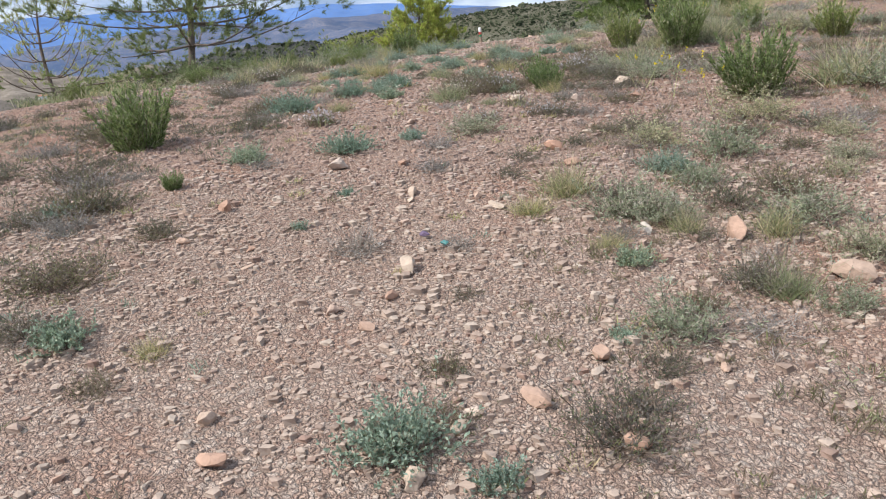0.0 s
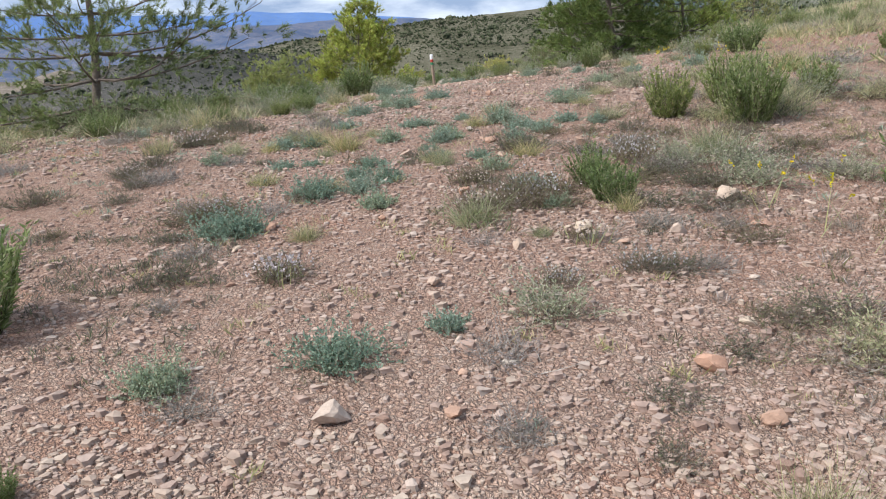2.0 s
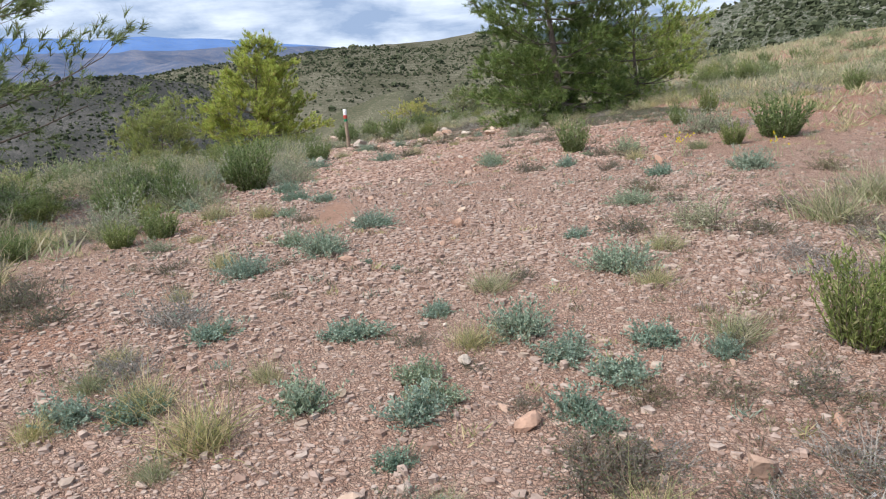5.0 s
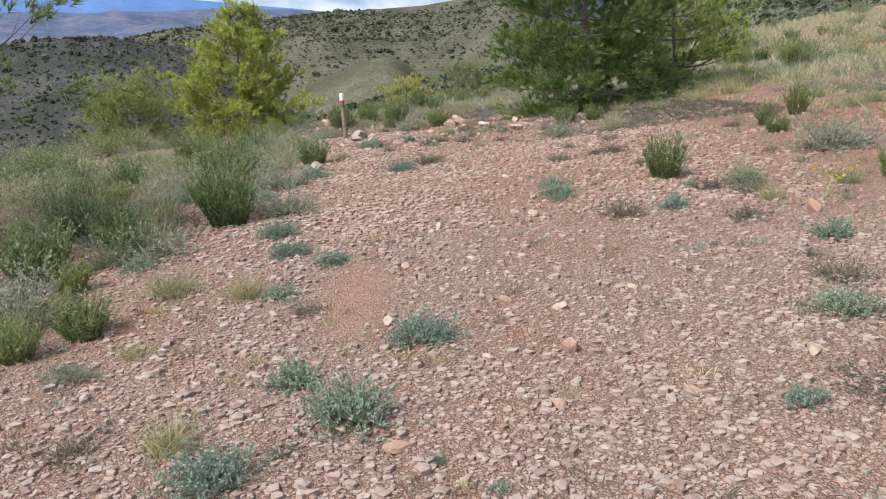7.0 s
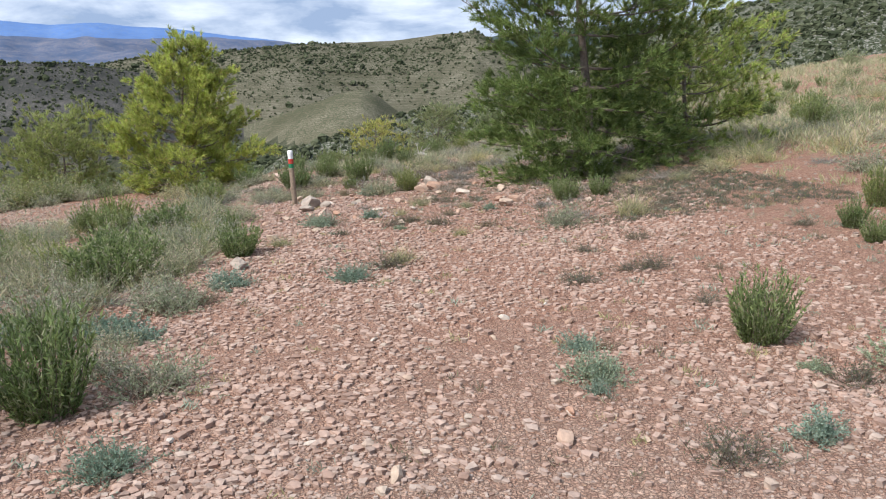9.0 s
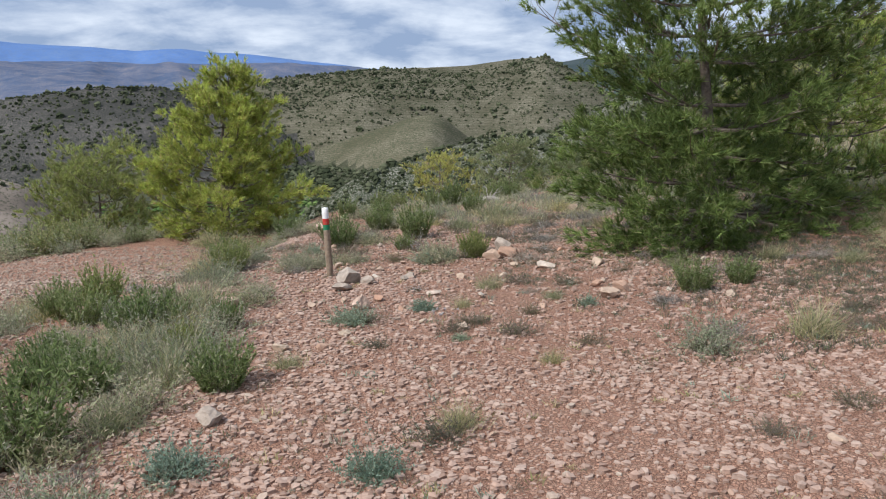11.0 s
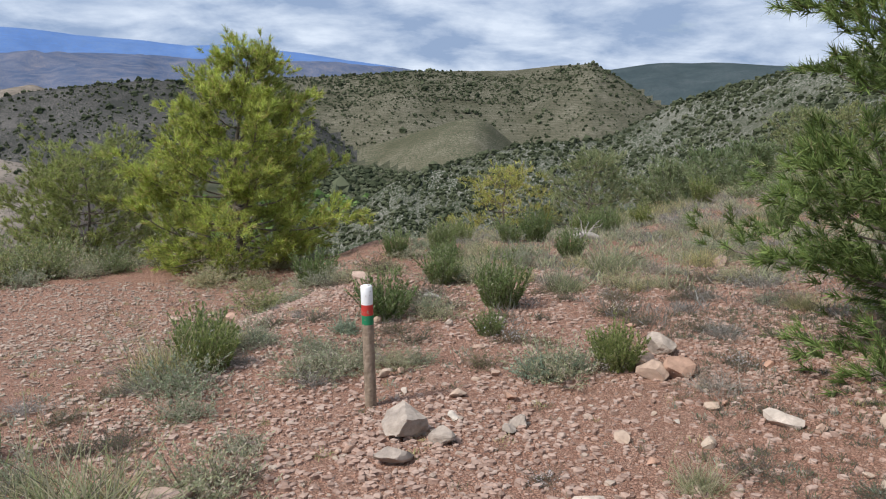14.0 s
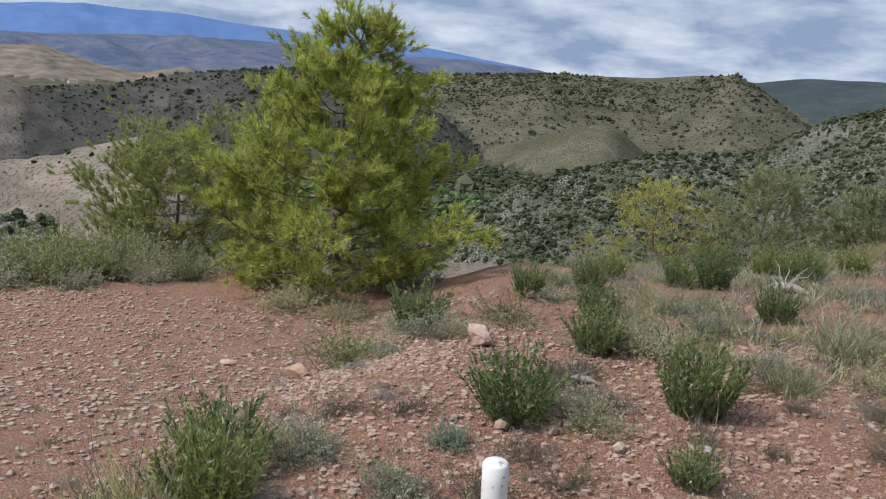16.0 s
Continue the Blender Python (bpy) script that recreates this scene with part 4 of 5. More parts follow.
# ---- pines ----
def pine(x, y, height, spread, base, seed, needle_mat, label, whorls=13, tufts=11, needles=15, low=0.06, crowd=1.0, lean=(0.0, 0.0), gone=0.0, up=0.25, profile=((0, 0.9), (0.3, 1.0), (1, 0.05)), fine=0.012, bare=0.38, long_needle=0.11, lump=0.13):
    """A young pine: bent trunk, whorls of limbs with branchlets, and lumps of needle brushes at their ends."""
    g = np.random.default_rng(seed)
    tree = new("pine_tree")
    tree.location = (x, y, base)
    zs = np.linspace(0, 1, 9)
    bend = np.stack([0.04 * np.sin(zs * 4 + seed) + lean[0] * zs, 0.04 * np.cos(zs * 3 + seed) + lean[1] * zs, zs], -1) * height
    bend -= bend[0]
    trunk = tube(bend, 0.030 * height * (1 - 0.93 * zs) ** 0.9 * 0.62, 9)
    limbs, shoots_p, shoots_d = [], [], []
    for k in range(whorls):
        t = low + (0.985 - low) * (k + g.uniform(-0.3, 0.3)) / whorls
        t = min(max(t, 0.03), 0.97)
        root = np.array([np.interp(t, zs, bend[:, i]) for i in range(3)])
        count = max(3, int(round((6.5 - 3 * t) * crowd)))
        first = g.uniform(0, 6.283)
        for j in range(count):
            a = first + 6.283 * j / count + g.normal() * 0.25
            reach = spread * np.interp(t, [p[0] for p in profile], [p[1] for p in profile]) * g.uniform(0.62, 1.12) + 0.08
            s = np.linspace(0, 1, 6)[:, None]
            out = np.array([np.cos(a), np.sin(a), 0])
            rise = up + 0.55 * t
            line = root + reach * (out * s + np.array([0, 0, 1]) * (rise * s * s - (0.06 + 0.10 * (1 - t)) * s) + g.normal(size=3) * 0.12 * s * s)
            limbs.append(tube(line, (0.0055 * height * (1 - t) + 0.006) * np.linspace(1, 0.25, 6), 5))
            if g.uniform() < gone:
                continue
            m = max(3, int(round(tufts * (0.25 + 0.75 * reach / spread) / 4)))
            p, d = along(line[None], m, bare, g)
            p[0], d[0] = line[-1], unit(line[-1] - line[-2])
            q = unit(d * 0.9 + g.normal(size=p.shape) * np.array([0.62, 0.62, 0.25]) + np.array([0, 0, 0.22]))
            long = (0.10 + 0.24 * reach) * g.uniform(0.5, 1.15, m)
            side = strand(p, q, long, g, 0.3, 3, 0.12)
            limbs.append(ribbons(side, 0.011, g))
            per = 7
            ends = np.repeat(side[:, 2], per, 0) + g.normal(size=(m * per, 3)) * lump * np.array([1, 1, 0.62]) * np.repeat(g.uniform(0.6, 1.25, m), per)[:, None]
            shoots_p.append(ends)
            shoots_d.append(unit(np.repeat(q, per, 0) + (ends - np.repeat(side[:, 1], per, 0)) / max(lump, 0.01) * 0.5 + np.array([0, 0, 0.35])))
    shoots_p.append(bend[-1:]), shoots_d.append(np.array([[0, 0, 1.0]]))
    P, D = np.concatenate(shoots_p), np.concatenate(shoots_d)
    n = len(P)
    P, D = np.repeat(P, needles, 0), np.repeat(D, needles, 0)
    W = unit(D * 0.9 + g.normal(size=P.shape) * 0.48)
    start = P - D * g.uniform(0, 0.09, (len(P), 1))
    part("trunk", faces_mesh("trunk", *trunk, BARK, True), tree)
    part("limb_frame", faces_mesh("limb_frame", *merge(limbs), BARK), tree, kind="stuff")
    part("crown", faces_mesh("crown", *spikes(start, W, long_needle * g.uniform(0.68, 1.18, len(P)), fine, g), needle_mat), tree, kind="stuff")
    return tagged(tree, label, "tree")


pine(-2.25, 32.4, 3.4, 1.42, ground_z(-2.25, 32.4) - 0.05, 3, PINE_LEAF, "young yellow-green pine with brown tips beside the track", whorls=15, tufts=46, needles=32, low=0.03, bare=0.40, fine=0.011, lump=0.10, profile=((0, 0.78), (0.16, 1.0), (0.34, 1.0), (0.48, 0.68), (0.75, 0.40), (1, 0.05)))
pine(5.1, 25.3, 4.5, 1.62, ground_z(4.95, 25.2) - 0.05, 8, DARK_PINE, "broad dark green pine with level boughs down to the ground", whorls=14, tufts=62, needles=32, low=0.03, crowd=1.15, fine=0.0092, bare=0.28, up=0.12, lump=0.12, profile=((0, 0.85), (0.12, 0.95), (0.28, 0.85), (0.45, 1.0), (0.62, 0.95), (0.8, 0.62), (1, 0.06)))
pine(7.1, 26.4, 2.5, 1.45, ground_z(7.1, 26.4) - 0.05, 9, PINE_LEAF, "small bright green pine beside the broad one", whorls=9, tufts=26, needles=28, low=0.05, profile=((0, 0.8), (0.35, 1.0), (0.7, 0.6), (1, 0.06)))
pine(-3.6, 16.2, 3.7, 2.1, ground_z(-3.6, 16.2) - 0.05, 12, SOFT_PINE, "pine with bare lower trunk and spreading level boughs", whorls=10, tufts=36, needles=26, low=0.12, up=0.10, fine=0.009, bare=0.28, lump=0.12, profile=((0, 0.9), (0.25, 1.0), (0.6, 0.6), (1, 0.05)))
pine(-7.0, 17.4, 2.6, 1.3, ground_z(-7.0, 17.4) - 0.05, 15, PALE_PINE, "thin half-bare pine with greyish twigs", whorls=7, tufts=6, needles=11, low=0.16, gone=0.35, up=0.5)
pine(-6.1, 35.0, 2.2, 1.5, ground_z(-6.1, 35.0) - 0.05, 18, PALE_PINE, "small thin yellowish pine behind the track", whorls=10, tufts=38, needles=26, low=0.06, gone=0.03, bare=0.34, fine=0.012, profile=((0, 0.8), (0.3, 1.0), (0.6, 0.72), (0.85, 0.4), (1, 0.06)))
pine(2.3, 39.5, 2.4, 1.2, ground_z(2.3, 39.5) - 0.05, 21, PALE_PINE, "small pale pine on the slope below the crest", whorls=8, tufts=12, needles=15, low=0.1)
pine(4.2, 39.0, 2.2, 1.1, ground_z(4.2, 39.0) - 0.05, 22, SHRUB_LEAF, "dark bushy juniper below the crest", whorls=9, tufts=14, needles=17, low=0.05, crowd=1.3)
for k, (x, y, tall) in enumerate(((5.9, 38.6, 1.15), (7.3, 40.3, 1.3), (8.7, 41.4, 1.25), (10.3, 42.6, 1.9), (11.8, 43.4, 1.7), (13.6, 43.0, 2.2))):
    pine(x, y, tall, 0.48 * tall, ground_z(x, y) - 0.05, 120 + k, SHRUB_LEAF, "dark bushy juniper behind the grassy crest", whorls=8, tufts=14, needles=16, low=0.04, fine=0.016, profile=((0, 0.9), (0.4, 1.0), (0.8, 0.55), (1, 0.1)))


# ---- scrub on the far slopes ----
def slope_scrub(name, count, az0, az1, r0, r1, slot, size, seed, mat, label):
    """Lumpy far-off bushes, joined."""
    g = np.random.default_rng(seed)
    az, r = np.radians(g.uniform(az0, az1, count * 4)), np.sqrt(g.uniform(r0 * r0, r1 * r1, count * 4))
    x, y = CENTRE[0] + r * np.sin(az), CENTRE[1] + r * np.cos(az)
    z, made_by = ground_height(x, y)
    keep = np.nonzero((made_by == slot) & (g.uniform(0, 1, len(x)) < 0.55 + 0.6 * vnoise(x, y, 4.0 / r0, 3, seed)))[0][:count]
    x, y, z = x[keep], y[keep], z[keep]
    n, k = len(x), 6
    rad = size * np.exp(g.normal(0, 0.45, n))
    a = np.arange(k) * 6.283 / k + g.uniform(0, 6.283, (n, 1))
    rings = [np.stack([np.cos(a + t) * w * g.uniform(0.6, 1.25, (n, k)), np.sin(a + t) * w * g.uniform(0.6, 1.25, (n, k)), h * g.uniform(0.7, 1.3, (n, k))], -1) for t, w, h in ((0, 0.9, -0.2), (0.5, 0.85, 0.6))]
    top = np.stack([g.normal(0, 0.2, n), g.normal(0, 0.2, n), g.uniform(0.9, 1.4, n)], -1)[:, None]
    P = np.concatenate(rings + [top], 1) * rad[:, None, None] + np.stack([x, y, z], -1)[:, None]
    i = np.arange(k)
    j = (i + 1) % k
    tri = [np.stack([i, j, j + k], -1), np.stack([i, j + k, i + k], -1), np.stack([i + k, j + k, 0 * i + 2 * k], -1)]
    faces = (np.concatenate(tri)[None] + (2 * k + 1) * np.arange(n)[:, None, None]).reshape(-1, 3)
    ob = new(name, faces_mesh(name, P.reshape(-1, 3), faces, mat))
    return tagged(ob, label, "scrub", kind="stuff")


def far_bush_material():
    m = Nodes("far_scrub", 1.0, 0.0)
    return m.done(m.ramp(m.island(), [(0.0, (0.034, 0.042, 0.025)), (0.6, (0.064, 0.074, 0.043)), (1.0, (0.115, 0.125, 0.078))]))


FAR_BUSH = far_bush_material()
grove = Nodes("valley_grove", 1.0, 0.0)
GROVE = grove.done(grove.ramp(grove.island(), [(0.0, (0.055, 0.095, 0.03)), (0.6, (0.10, 0.16, 0.052)), (1.0, (0.16, 0.22, 0.08))]))
slope_scrub("slope_scrub", 17000, -14, 45, 60, 225, 1, 0.42, 81, FAR_BUSH, "dark juniper scrub covering the near spur")
slope_scrub("slope_scrub", 3400, -20, 16, 560, 790, 2, 0.75, 82, FAR_BUSH, "dark scrub dotting the flat-topped hill")
slope_scrub("slope_scrub", 2600, -18, 11, 715, 800, 2, 0.8, 86, FAR_BUSH, "band of dark trees along the flat hilltop rim")
slope_scrub("slope_scrub", 3000, -46, -6, 420, 620, 5, 0.8, 85, FAR_BUSH, "dark scrub on the craggy hillside")
slope_scrub("valley_trees", 2400, -14, 8, 200, 580, 4, 1.4, 87, FAR_BUSH, "dark trees in the ravine below the spur")
slope_scrub("slope_scrub", 700, -60, -30, 40, 66, 1, 0.35, 83, FAR_BUSH, "green bushes on the bank below the track")
slope_scrub("slope_scrub", 1800, -60, -18, 100, 340, 3, 0.32, 88, FAR_BUSH, "small bushes dotting the bare marl slopes")
slope_scrub("valley_trees", 1500, -40, -2, 150, 420, 4, 1.2, 84, GROVE, "green trees along the valley floor")


# ---- far farmhouse ----
def farmhouse(az, r):
    x, y = CENTRE[0] + r * math.sin(radians(az)), CENTRE[1] + r * math.cos(radians(az))
    house = new("farmhouse")
    house.location, house.rotation_euler = (x, y, ground_z(x, y) - 0.5), (0, 0, radians(-az + 12))
    white, tile = Nodes("white_render", 0.9), Nodes("clay_roof_tile", 0.9)
    w = white.done(white.ramp(white.noise(0.8, 4), [(0.3, 0.66), (0.7, 0.8)]))
    t = tile.done(tile.ramp(tile.noise(2, 4), [(0.3, (0.30, 0.14, 0.09)), (0.7, (0.42, 0.22, 0.15))]))
    box = np.array([[a, b, c] for a in (-4.5, 4.5) for b in (-3, 3) for c in (0, 4.0)])
    quads = np.array([[0, 1, 3, 2], [4, 6, 7, 5], [0, 4, 5, 1], [2, 3, 7, 6], [1, 5, 7, 3]])
    part("wall", faces_mesh("wall", box, quads, w), house)
    roof = np.array([(-5, -3.5, 3.9), (5, -3.5, 3.9), (5, 3.5, 3.9), (-5, 3.5, 3.9), (-5, 0, 5.6), (5, 0, 5.6)])
    part("roof", faces_mesh("roof", roof, np.array([[0, 1, 5, 4], [2, 3, 4, 5], [0, 3, 2, 1]]), t), house)
    return tagged(house, "small white farmhouse far across the valley", "house")


farmhouse(-35.3, 1000)


# ---- dead stump, sticks and flowers ----
def dead_wood(x, y, count, long, seed, label):
    g = np.random.default_rng(seed)
    stump = new("dead_stump")
    stump.location = (x, y, ground_z(x, y) + 0.02)
    v, f = tube(np.array([(-0.25, 0, 0.02), (-0.05, 0.03, 0.07), (0.15, 0.0, 0.08), (0.38, -0.05, 0.03)]) * long * 1.4, np.array([0.05, 0.075, 0.07, 0.03]) * long * 1.6, 8)
    part("log", faces_mesh("log", v, f, DEAD, True), stump)
    for _ in range(count):
        a, rise = g.uniform(0, 6.283), g.uniform(0.1, 0.9)
        d = np.array([math.cos(a), math.sin(a), rise])
        pts = [d * t * long * 0.55 + g.normal(size=3) * 0.035 * long * t + np.array([0, 0, 0.05]) for t in np.linspace(0, 1, 5)]
        part("bare_branch", faces_mesh("bare_branch", *tube(pts, np.linspace(0.018, 0.004, 5) * long * 1.3, 5), DEAD), stump)
    return tagged(stump, label, "stump")


dead_wood(3.0, 31.9, 7, 0.5, 91, "bleached dead stump with bare branches at the crest")
dead_wood(0.9, 28.0, 3, 0.22, 92, "small grey dead stick lying on soil")
dead_wood(5.0, 24.7, 12, 0.6, 93, "tangle of bare grey branches under the pine")


def flowers(x, y, tall, count, mat, seed, label):
    g = np.random.default_rng(seed)
    plant_ob = new("wildflower")
    plant_ob.location = (x, y, ground_z(x, y))
    base = g.normal(size=(count, 3)) * np.array([0.05, 0.05, 0.0])
    lines = strand(base, unit(dome_ways(count, g, 0.7) + np.array([0, 0, 0.5])), tall * g.uniform(0.7, 1.1, count), g, 0.2, 4)
    for line in lines:
        part("stalk", faces_mesh("stalk", *ribbons(line[None], 0.006, g), GRASS_LEAF), plant_ob)
    tip, d = along(lines, 9, 0.88, g)
    part("blossom", faces_mesh("blossom", *leaves(tip, unit(d + g.normal(size=tip.shape)), 0.014, 0.011, g), mat), plant_ob)
    return tagged(plant_ob, label, "flower")


for i, (x, y, tall, n) in enumerate(((4.35, 15.85, 0.22, 12), (3.55, 9.0, 0.30, 4), (3.75, 8.6, 0.34, 5), (3.9, 8.3, 0.36, 4), (5.0, 15.2, 0.2, 6))):
    flowers(x, y, tall, n, YELLOW, 100 + i, "yellow wildflower on thin green stalks")
for i, (x, y, n) in enumerate(((2.62, 8.55, 16), (1.26, 8.1, 14), (1.9, 22.2, 10))):
    flowers(x, y, 0.12, n, LILAC, 110 + i, "pale lilac thyme blossom close to soil")


# ---- stones ----
def stone_mesh(seed, mat, fine=2):
    g = np.random.default_rng(seed)
    bm = bmesh.new()
    bmesh.ops.create_icosphere(bm, subdivisions=fine, radius=0.5)
    cuts = [(unit(g.normal(size=3)), g.uniform(0.22, 0.36)) for _ in range(12)]
    for v in bm.verts:
        p = np.array(v.co)
        for nrm, off in cuts:
            d = p @ nrm
            if d > off:
                p = p - nrm * (d - off)
        p += g.normal(size=3) * (0.006 if fine == 2 else 0.009)
        v.co = p * np.array([1.15, 0.95, 0.8])
    me = bpy.data.meshes.new("stone")
    bm.to_mesh(me)
    bm.free()
    me.materials.append(mat)
    return me


def single_stone_material():
    m = Nodes("lone_limestone", 0.9, 0.2)
    col = m.ramp(m.chance(), [(0.0, (0.50, 0.40, 0.31)), (0.4, (0.47, 0.33, 0.25)), (0.7, (0.45, 0.27, 0.19)), (1.0, (0.55, 0.49, 0.42))])
    col = m.mix(0.7, col, m.ramp(m.noise(14, 6, 0.65), [(0.3, 0.55), (0.7, 1.2)]), "MULTIPLY")
    m.bump(m.noise(45, 5), 0.5, 0.015)
    return m.done(col)


LONE = single_stone_material()
stone_shapes = [stone_mesh(s, LONE) for s in range(40, 47)]
def boulder(x, y, w, tall, seed, mat, label):
    st = new("boulder", stone_mesh(seed, mat, 3))
    st.location, st.scale = (x, y, ground_z(x, y) + tall * 0.25), (w, w * 0.85, tall)
    st.rotation_euler = (0.1, -0.1, seed)
    return tagged(st, label, "boulder")


def plain_stone(name, c):
    m = Nodes(name, 0.9, 0.2)
    col = m.mix(0.8, c, m.ramp(m.noise(11, 7, 0.7), [(0.3, 0.5), (0.7, 1.25)]), "MULTIPLY")
    m.bump(m.noise(30, 6), 0.7, 0.02)
    return m.done(col)


PALE_ROCK, RED_ROCK = plain_stone("pale_boulder", (0.405, 0.335, 0.28)), plain_stone("reddish_boulder", (0.50, 0.36, 0.285))
BOULDERS = ((1.6, 24.4, 0.16, 0.12, 0), (1.52, 24.28, 0.13, 0.1, 0), (1.58, 26.87, 0.2, 0.12, 0), (-0.1, 23.33, 0.36, 0.22, 1), (-0.36, 22.2, 0.16, 0.15, 0), (0.55, 20.22, 0.19, 0.18, 0), (4.21, 29.3, 0.24, 0.2, 1), (0.95, 24.22, 0.34, 0.3, 0), (1.15, 24.1, 0.17, 0.15, 0), (0.9, 23.85, 0.22, 0.17, 0), (1.2, 22.85, 0.26, 0.26, 1), (2.69, 25.78, 0.29, 0.30, 0), (2.52, 25.5, 0.25, 0.16, 1), (-1.51, 23.55, 0.26, 0.16, 1), (0.12, 28.7, 0.32, 0.26, 1))
for i, (x, y, w, tall, red) in enumerate(BOULDERS):
    boulder(x, y, w, tall, 70 + i, RED_ROCK if red else PALE_ROCK, "reddish weathered boulder on stony soil" if red else "pale weathered limestone boulder on stony soil")
for x, y, w in STONES_A + STONES_B:
    if any(math.hypot(x - q[0], y - q[1]) < 0.3 for q in BOULDERS):
        continue
    st = new("stone", place_rng.choice(stone_shapes))
    w *= 1.2
    st.location = (x, y, ground_z(x, y) + w * 0.2)
    st.rotation_euler = (place_rng.uniform(-0.3, 0.3), place_rng.uniform(-0.3, 0.3), place_rng.uniform(0, 6.28))
    st.scale = (w * 1.05, w * place_rng.uniform(0.75, 1.0), w * place_rng.uniform(0.7, 1.1))
    tagged(st, "pale pinkish limestone lying half sunk in soil", "stone", group="larger stones")


for _ in range(100):
    x, y = place_rng.uniform(0.6, 4.6), place_rng.triangular(21.2, 27.0, 23.4)
    if any(math.hypot(x - q[0], y - q[1]) < 0.25 for q in BOULDERS):
        continue
    st, w = new("stone", place_rng.choice(stone_shapes)), 0.05 + 0.10 * place_rng.random() ** 2
    st.location = (x, y, ground_z(x, y) + w * 0.2)
    st.rotation_euler = (place_rng.uniform(-0.3, 0.3), place_rng.uniform(-0.3, 0.3), place_rng.uniform(0, 6.28))
    st.scale = (w * 1.1, w * place_rng.uniform(0.7, 1.0), w * place_rng.uniform(0.6, 0.9))
    tagged(st, "small loose limestone on bare soil near the marker post", "stone", group="larger stones")


for _ in range(150):
    x, y = place_rng.triangular(-0.4, 4.4, 2.0), place_rng.uniform(3.9, 21.0)
    st, w = new("stone", place_rng.choice(stone_shapes)), 0.045 + 0.06 * place_rng.random() ** 2
    st.location = (x, y, ground_z(x, y) + w * 0.12)
    st.rotation_euler = (place_rng.uniform(-0.3, 0.3), place_rng.uniform(-0.3, 0.3), place_rng.uniform(0, 6.28))
    st.scale = (w * 1.15, w * place_rng.uniform(0.65, 1.0), w * place_rng.uniform(0.5, 0.85))
    tagged(st, "loose pinkish limestone half sunk among trail pebbles", "stone", group="larger stones")


for x, y, w, c, nm, text in ((2.33, 6.02, 0.06, (0.10, 0.07, 0.11), "purple_stone", "dark purple stone lying on pale pebbles"), (2.44, 5.9, 0.05, (0.06, 0.17, 0.16), "turquoise_stone", "small turquoise stone lying on pale pebbles")):
    m = Nodes(nm, 0.7, 0.3)
    me = stone_mesh(60 + len(nm), m.done(m.mix(m.noise(60, 4), c, tuple(v * 1.8 for v in c))))
    st = new(nm, me)
    st.location, st.scale = (x, y, ground_z(x, y) + 0.025), (w, w * 0.8, w * 0.7)
    tagged(st, text, "stone")


# ---- gravel, joined ----
def gravel(name, count, x0, x1, y0, y1, size, thin, seed, mat, label):
    """Rounded, slightly angular pebbles, half sunk: an apex, a shoulder and a foot ring each."""
    g = np.random.default_rng(seed)
    x, y = g.uniform(x0, x1, count * 3), g.uniform(y0, y1, count * 3)
    chance = 0.62 + 0.85 * vnoise(x, y, 0.7, 4, 9) + thin(x, y)
    chance *= np.clip(np.minimum(x - x0, x1 - x) / 0.9, 0.05, 1)
    keep = np.nonzero(g.uniform(0, 1, len(x)) < chance)[0][:count]
    x, y = x[keep], y[keep]
    n, k = len(x), 5
    r = np.minimum(0.74 * size * np.exp(g.normal(0, 0.54, n)), 0.034)
    a = g.uniform(0, 6.283, (n, 1)) + np.arange(k) * 6.283 / k + g.uniform(-0.4, 0.4, (n, k))
    shoulder = g.uniform(0.52, 1.0, (n, k))
    foot = shoulder * g.uniform(0.95, 1.25, (n, k))
    zs = g.uniform(0.45, 0.85, (n, k))
    apex = np.concatenate([g.normal(0, 0.24, (n, 2)), g.uniform(0.72, 0.98, (n, 1))], 1)[:, None]
    ring1 = np.stack([np.cos(a) * shoulder, np.sin(a) * shoulder, zs], -1)
    ring2 = np.stack([np.cos(a + 0.3) * foot, np.sin(a + 0.3) * foot, np.full((n, k), -0.35)], -1)
    V = np.concatenate([apex, ring1, ring2], 1)
    V[..., 1] *= g.uniform(0.6, 1.0, (n, 1))
    V[..., 2] *= g.uniform(0.45, 0.9, (n, 1))
    turn = g.uniform(0, 6.283, (n, 1))
    X, Y = V[..., 0] * np.cos(turn) - V[..., 1] * np.sin(turn), V[..., 0] * np.sin(turn) + V[..., 1] * np.cos(turn)
    P = np.stack([X, Y, V[..., 2]], -1) * r[:, None, None] + np.stack([x, y, near_height(x, y)], -1)[:, None]
    i = np.arange(k)
    j = (i + 1) % k
    tri = np.concatenate([np.stack([0 * i, 1 + i, 1 + j], -1), np.stack([1 + i, 1 + k + i, 1 + k + j], -1), np.stack([1 + i, 1 + k + j, 1 + j], -1)])
    faces = (tri[None] + (2 * k + 1) * np.arange(n)[:, None, None]).reshape(-1, 3)
    ob = new(name, faces_mesh(name, P.reshape(-1, 3), faces, mat))
    return tagged(ob, label, "gravel", kind="stuff")


def off_trail(x, y):
    worn = np.exp(-(((x - 1.2) / 0.22) ** 2 + ((y - 14.78) / 0.7) ** 2))
    return -0.12 * np.clip(np.abs(x - 1.9) - 2.2, 0, 4) - 1.15 * worn


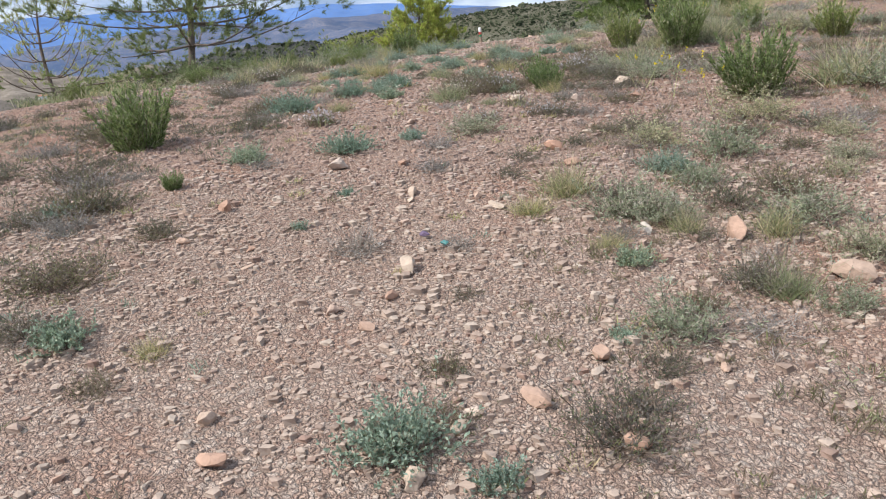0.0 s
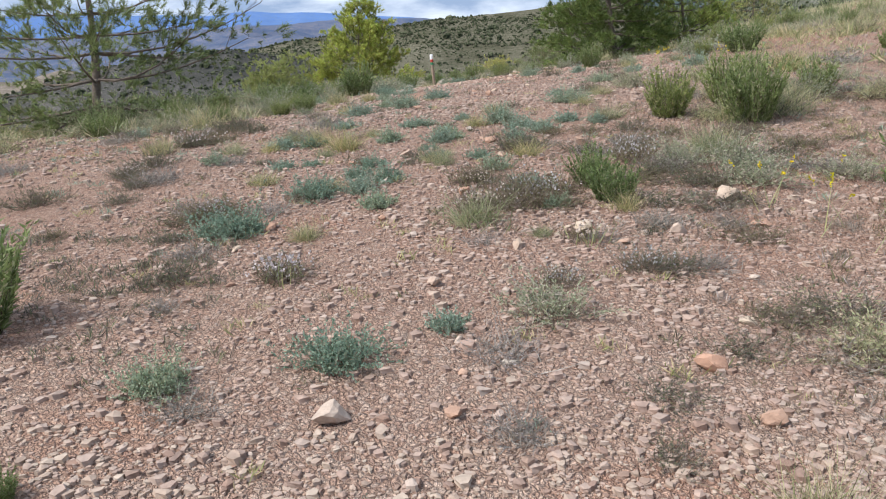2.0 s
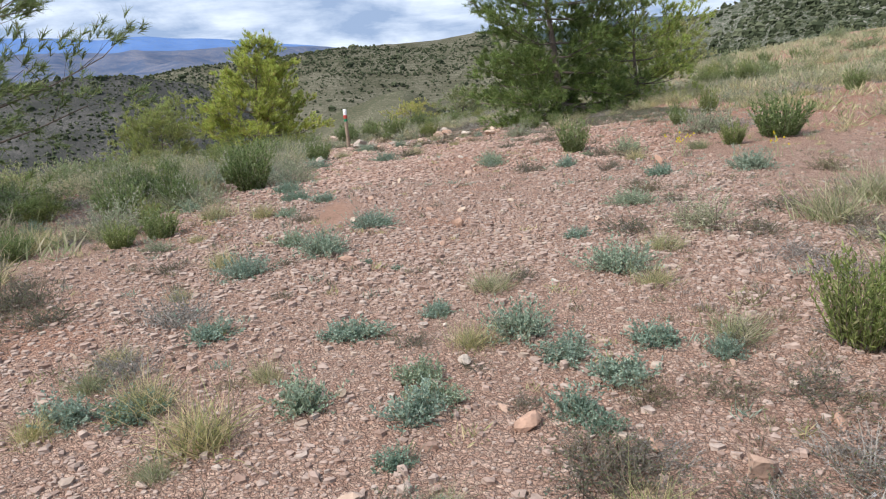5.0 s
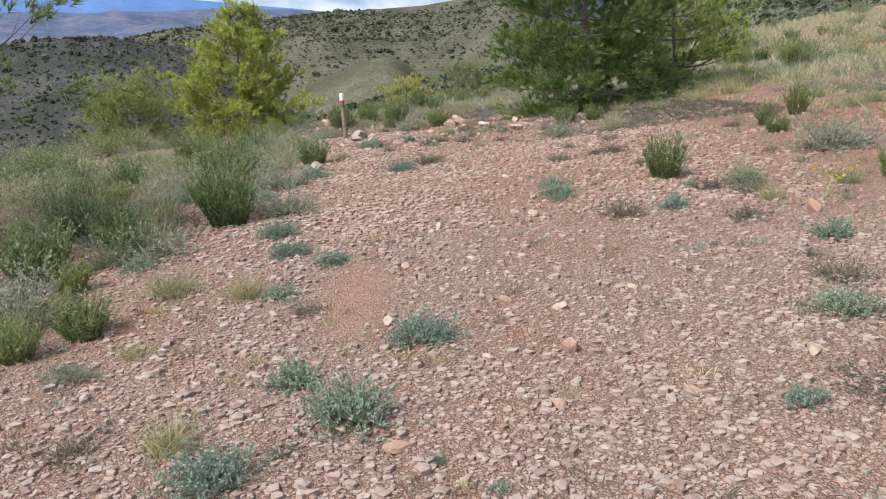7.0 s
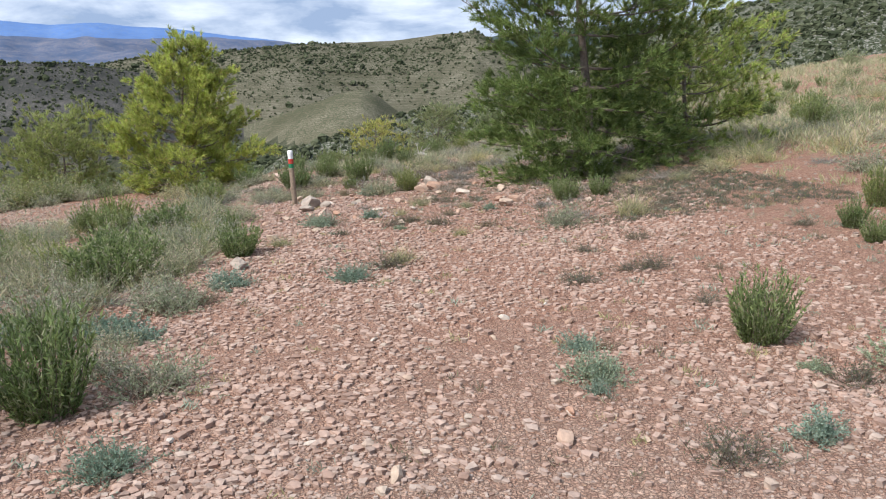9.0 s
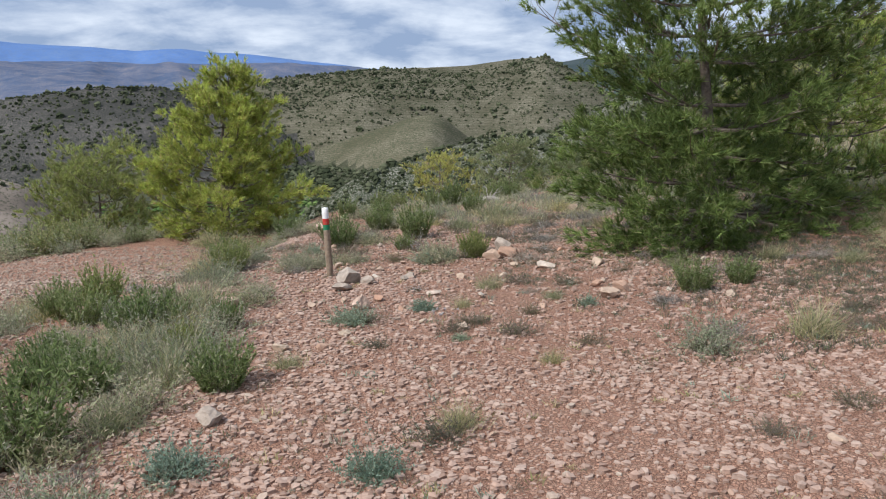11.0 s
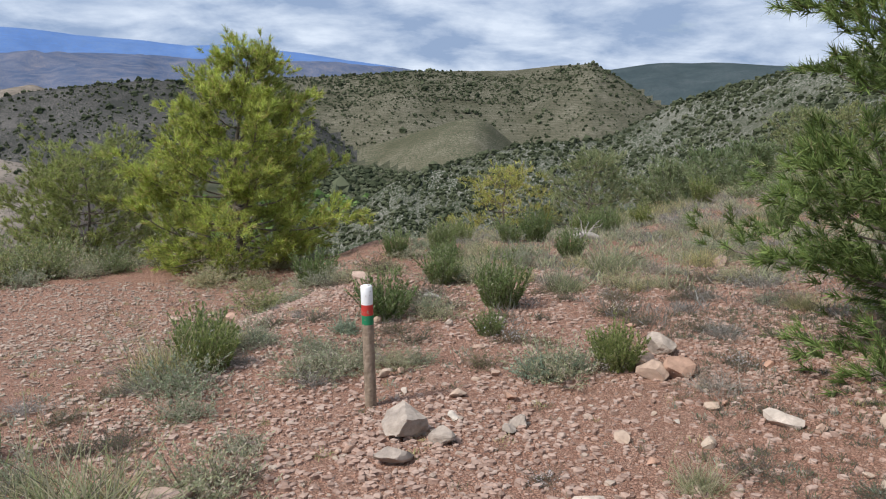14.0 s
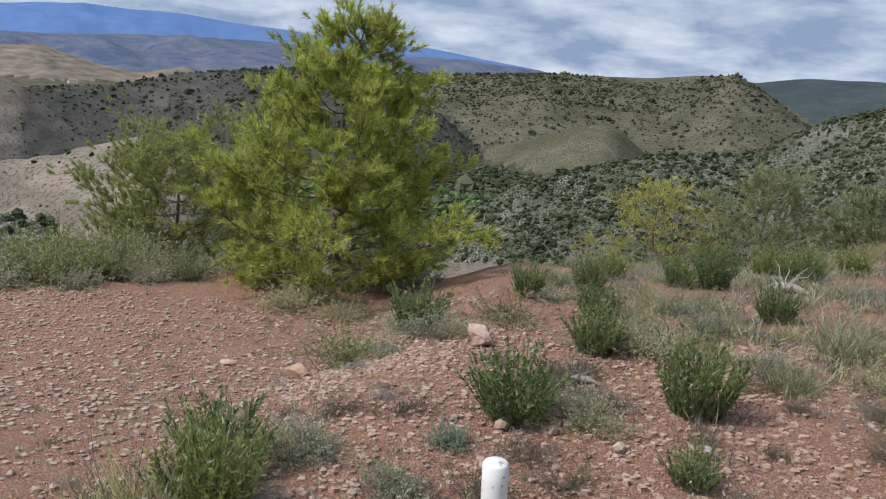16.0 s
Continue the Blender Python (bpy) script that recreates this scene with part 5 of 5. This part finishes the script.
gravel("gravel", 25000, -1.0, 5.2, 3.6, 7.0, 0.0122, off_trail, 71, PEBBLE, "pale pinkish limestone pebbles on the trail")
gravel("gravel", 31000, -1.0, 5.2, 6.6, 12.0, 0.0130, off_trail, 77, PEBBLE_RED, "reddish limestone pebbles on the trail")
gravel("gravel", 26000, -0.8, 4.8, 12.0, 16.5, 0.0135, off_trail, 72, PEBBLE_RED, "pale pinkish limestone pebbles on the trail")
gravel("gravel", 18000, -0.8, 5.2, 16.0, 21.0, 0.0220, off_trail, 78, PEBBLE_ROSE, "rusty pink limestone pebbles on the trail")
gravel("gravel", 13000, -7.0, 0.2, 24.0, 31.0, 0.023, lambda x, y: 0.3 + 0 * x, 75, PEBBLE, "greyish pebbles on the lower track")
gravel("gravel", 24000, -1.5, 5.5, 21.0, 29.5, 0.0235, lambda x, y: 0.05 + 0 * x, 73, PEBBLE_ROSE, "pebbles and broken stone around the marker post")
gravel("gravel", 5000, 4.6, 13, 5, 30, 0.026, lambda x, y: 0.1 + 0 * x, 76, PEBBLE_RED, "loose stones over the scrubby hillside")
gravel("gravel", 6000, -4.5, -0.4, 10.5, 24.0, 0.024, lambda x, y: 0.1 + 0 * x, 79, PEBBLE_RED, "loose pebbles between the bushes at the slope's edge")
gravel("coarse_gravel", 3000, -2.5, 7.5, 3.6, 31.0, 0.029, off_trail, 74, PEBBLE, "broken limestone pieces scattered over the soil")


# ---- marker post ----
def marker_post(x, y, height, radius):
    post = new("marker_post")
    post.location, post.rotation_euler = (x, y, ground_z(x, y) - 0.02), (0, -0.05, 0)
    wood = bark_material("grey_weathered_wood", (0.20, 0.15, 0.11), (0.36, 0.28, 0.21))
    coats = []
    for nm, c in (("white_paint", (0.80, 0.80, 0.80)), ("red_paint", (0.50, 0.045, 0.035)), ("green_paint", (0.02, 0.20, 0.09))):
        m = Nodes(nm, 0.6, 0.3)
        coats.append(m.done(m.mix(m.ramp(m.noise(45, 5), [(0.60, 0.0), (0.70, 1.0)]), c, (0.30, 0.23, 0.17))))
    for nm, z0, z1, mat in (("shaft", 0.0, 0.70, wood), ("green_band", 0.70, 0.775, coats[2]), ("red_band", 0.775, 0.86, coats[1]), ("white_cap", 0.86, 1.0, coats[0])):
        zs = [z0, (z0 + z1) / 2, z1] + ([z1, z1 + 0.008] if nm == "white_cap" else [])
        rs = [radius, radius, radius] + ([radius * 0.85, 0.001] if nm == "white_cap" else [])
        v, f = tube([(0, 0, z * height + (0.006 if i > 2 else 0)) for i, z in enumerate(zs)], rs, 20)
        part(nm, faces_mesh(nm, v, f, mat, True), post)
    return tagged(post, "round wooden trail marker post with white, red and green bands", "marker post")


marker_post(0.70, 24.73, 0.78, 0.036)
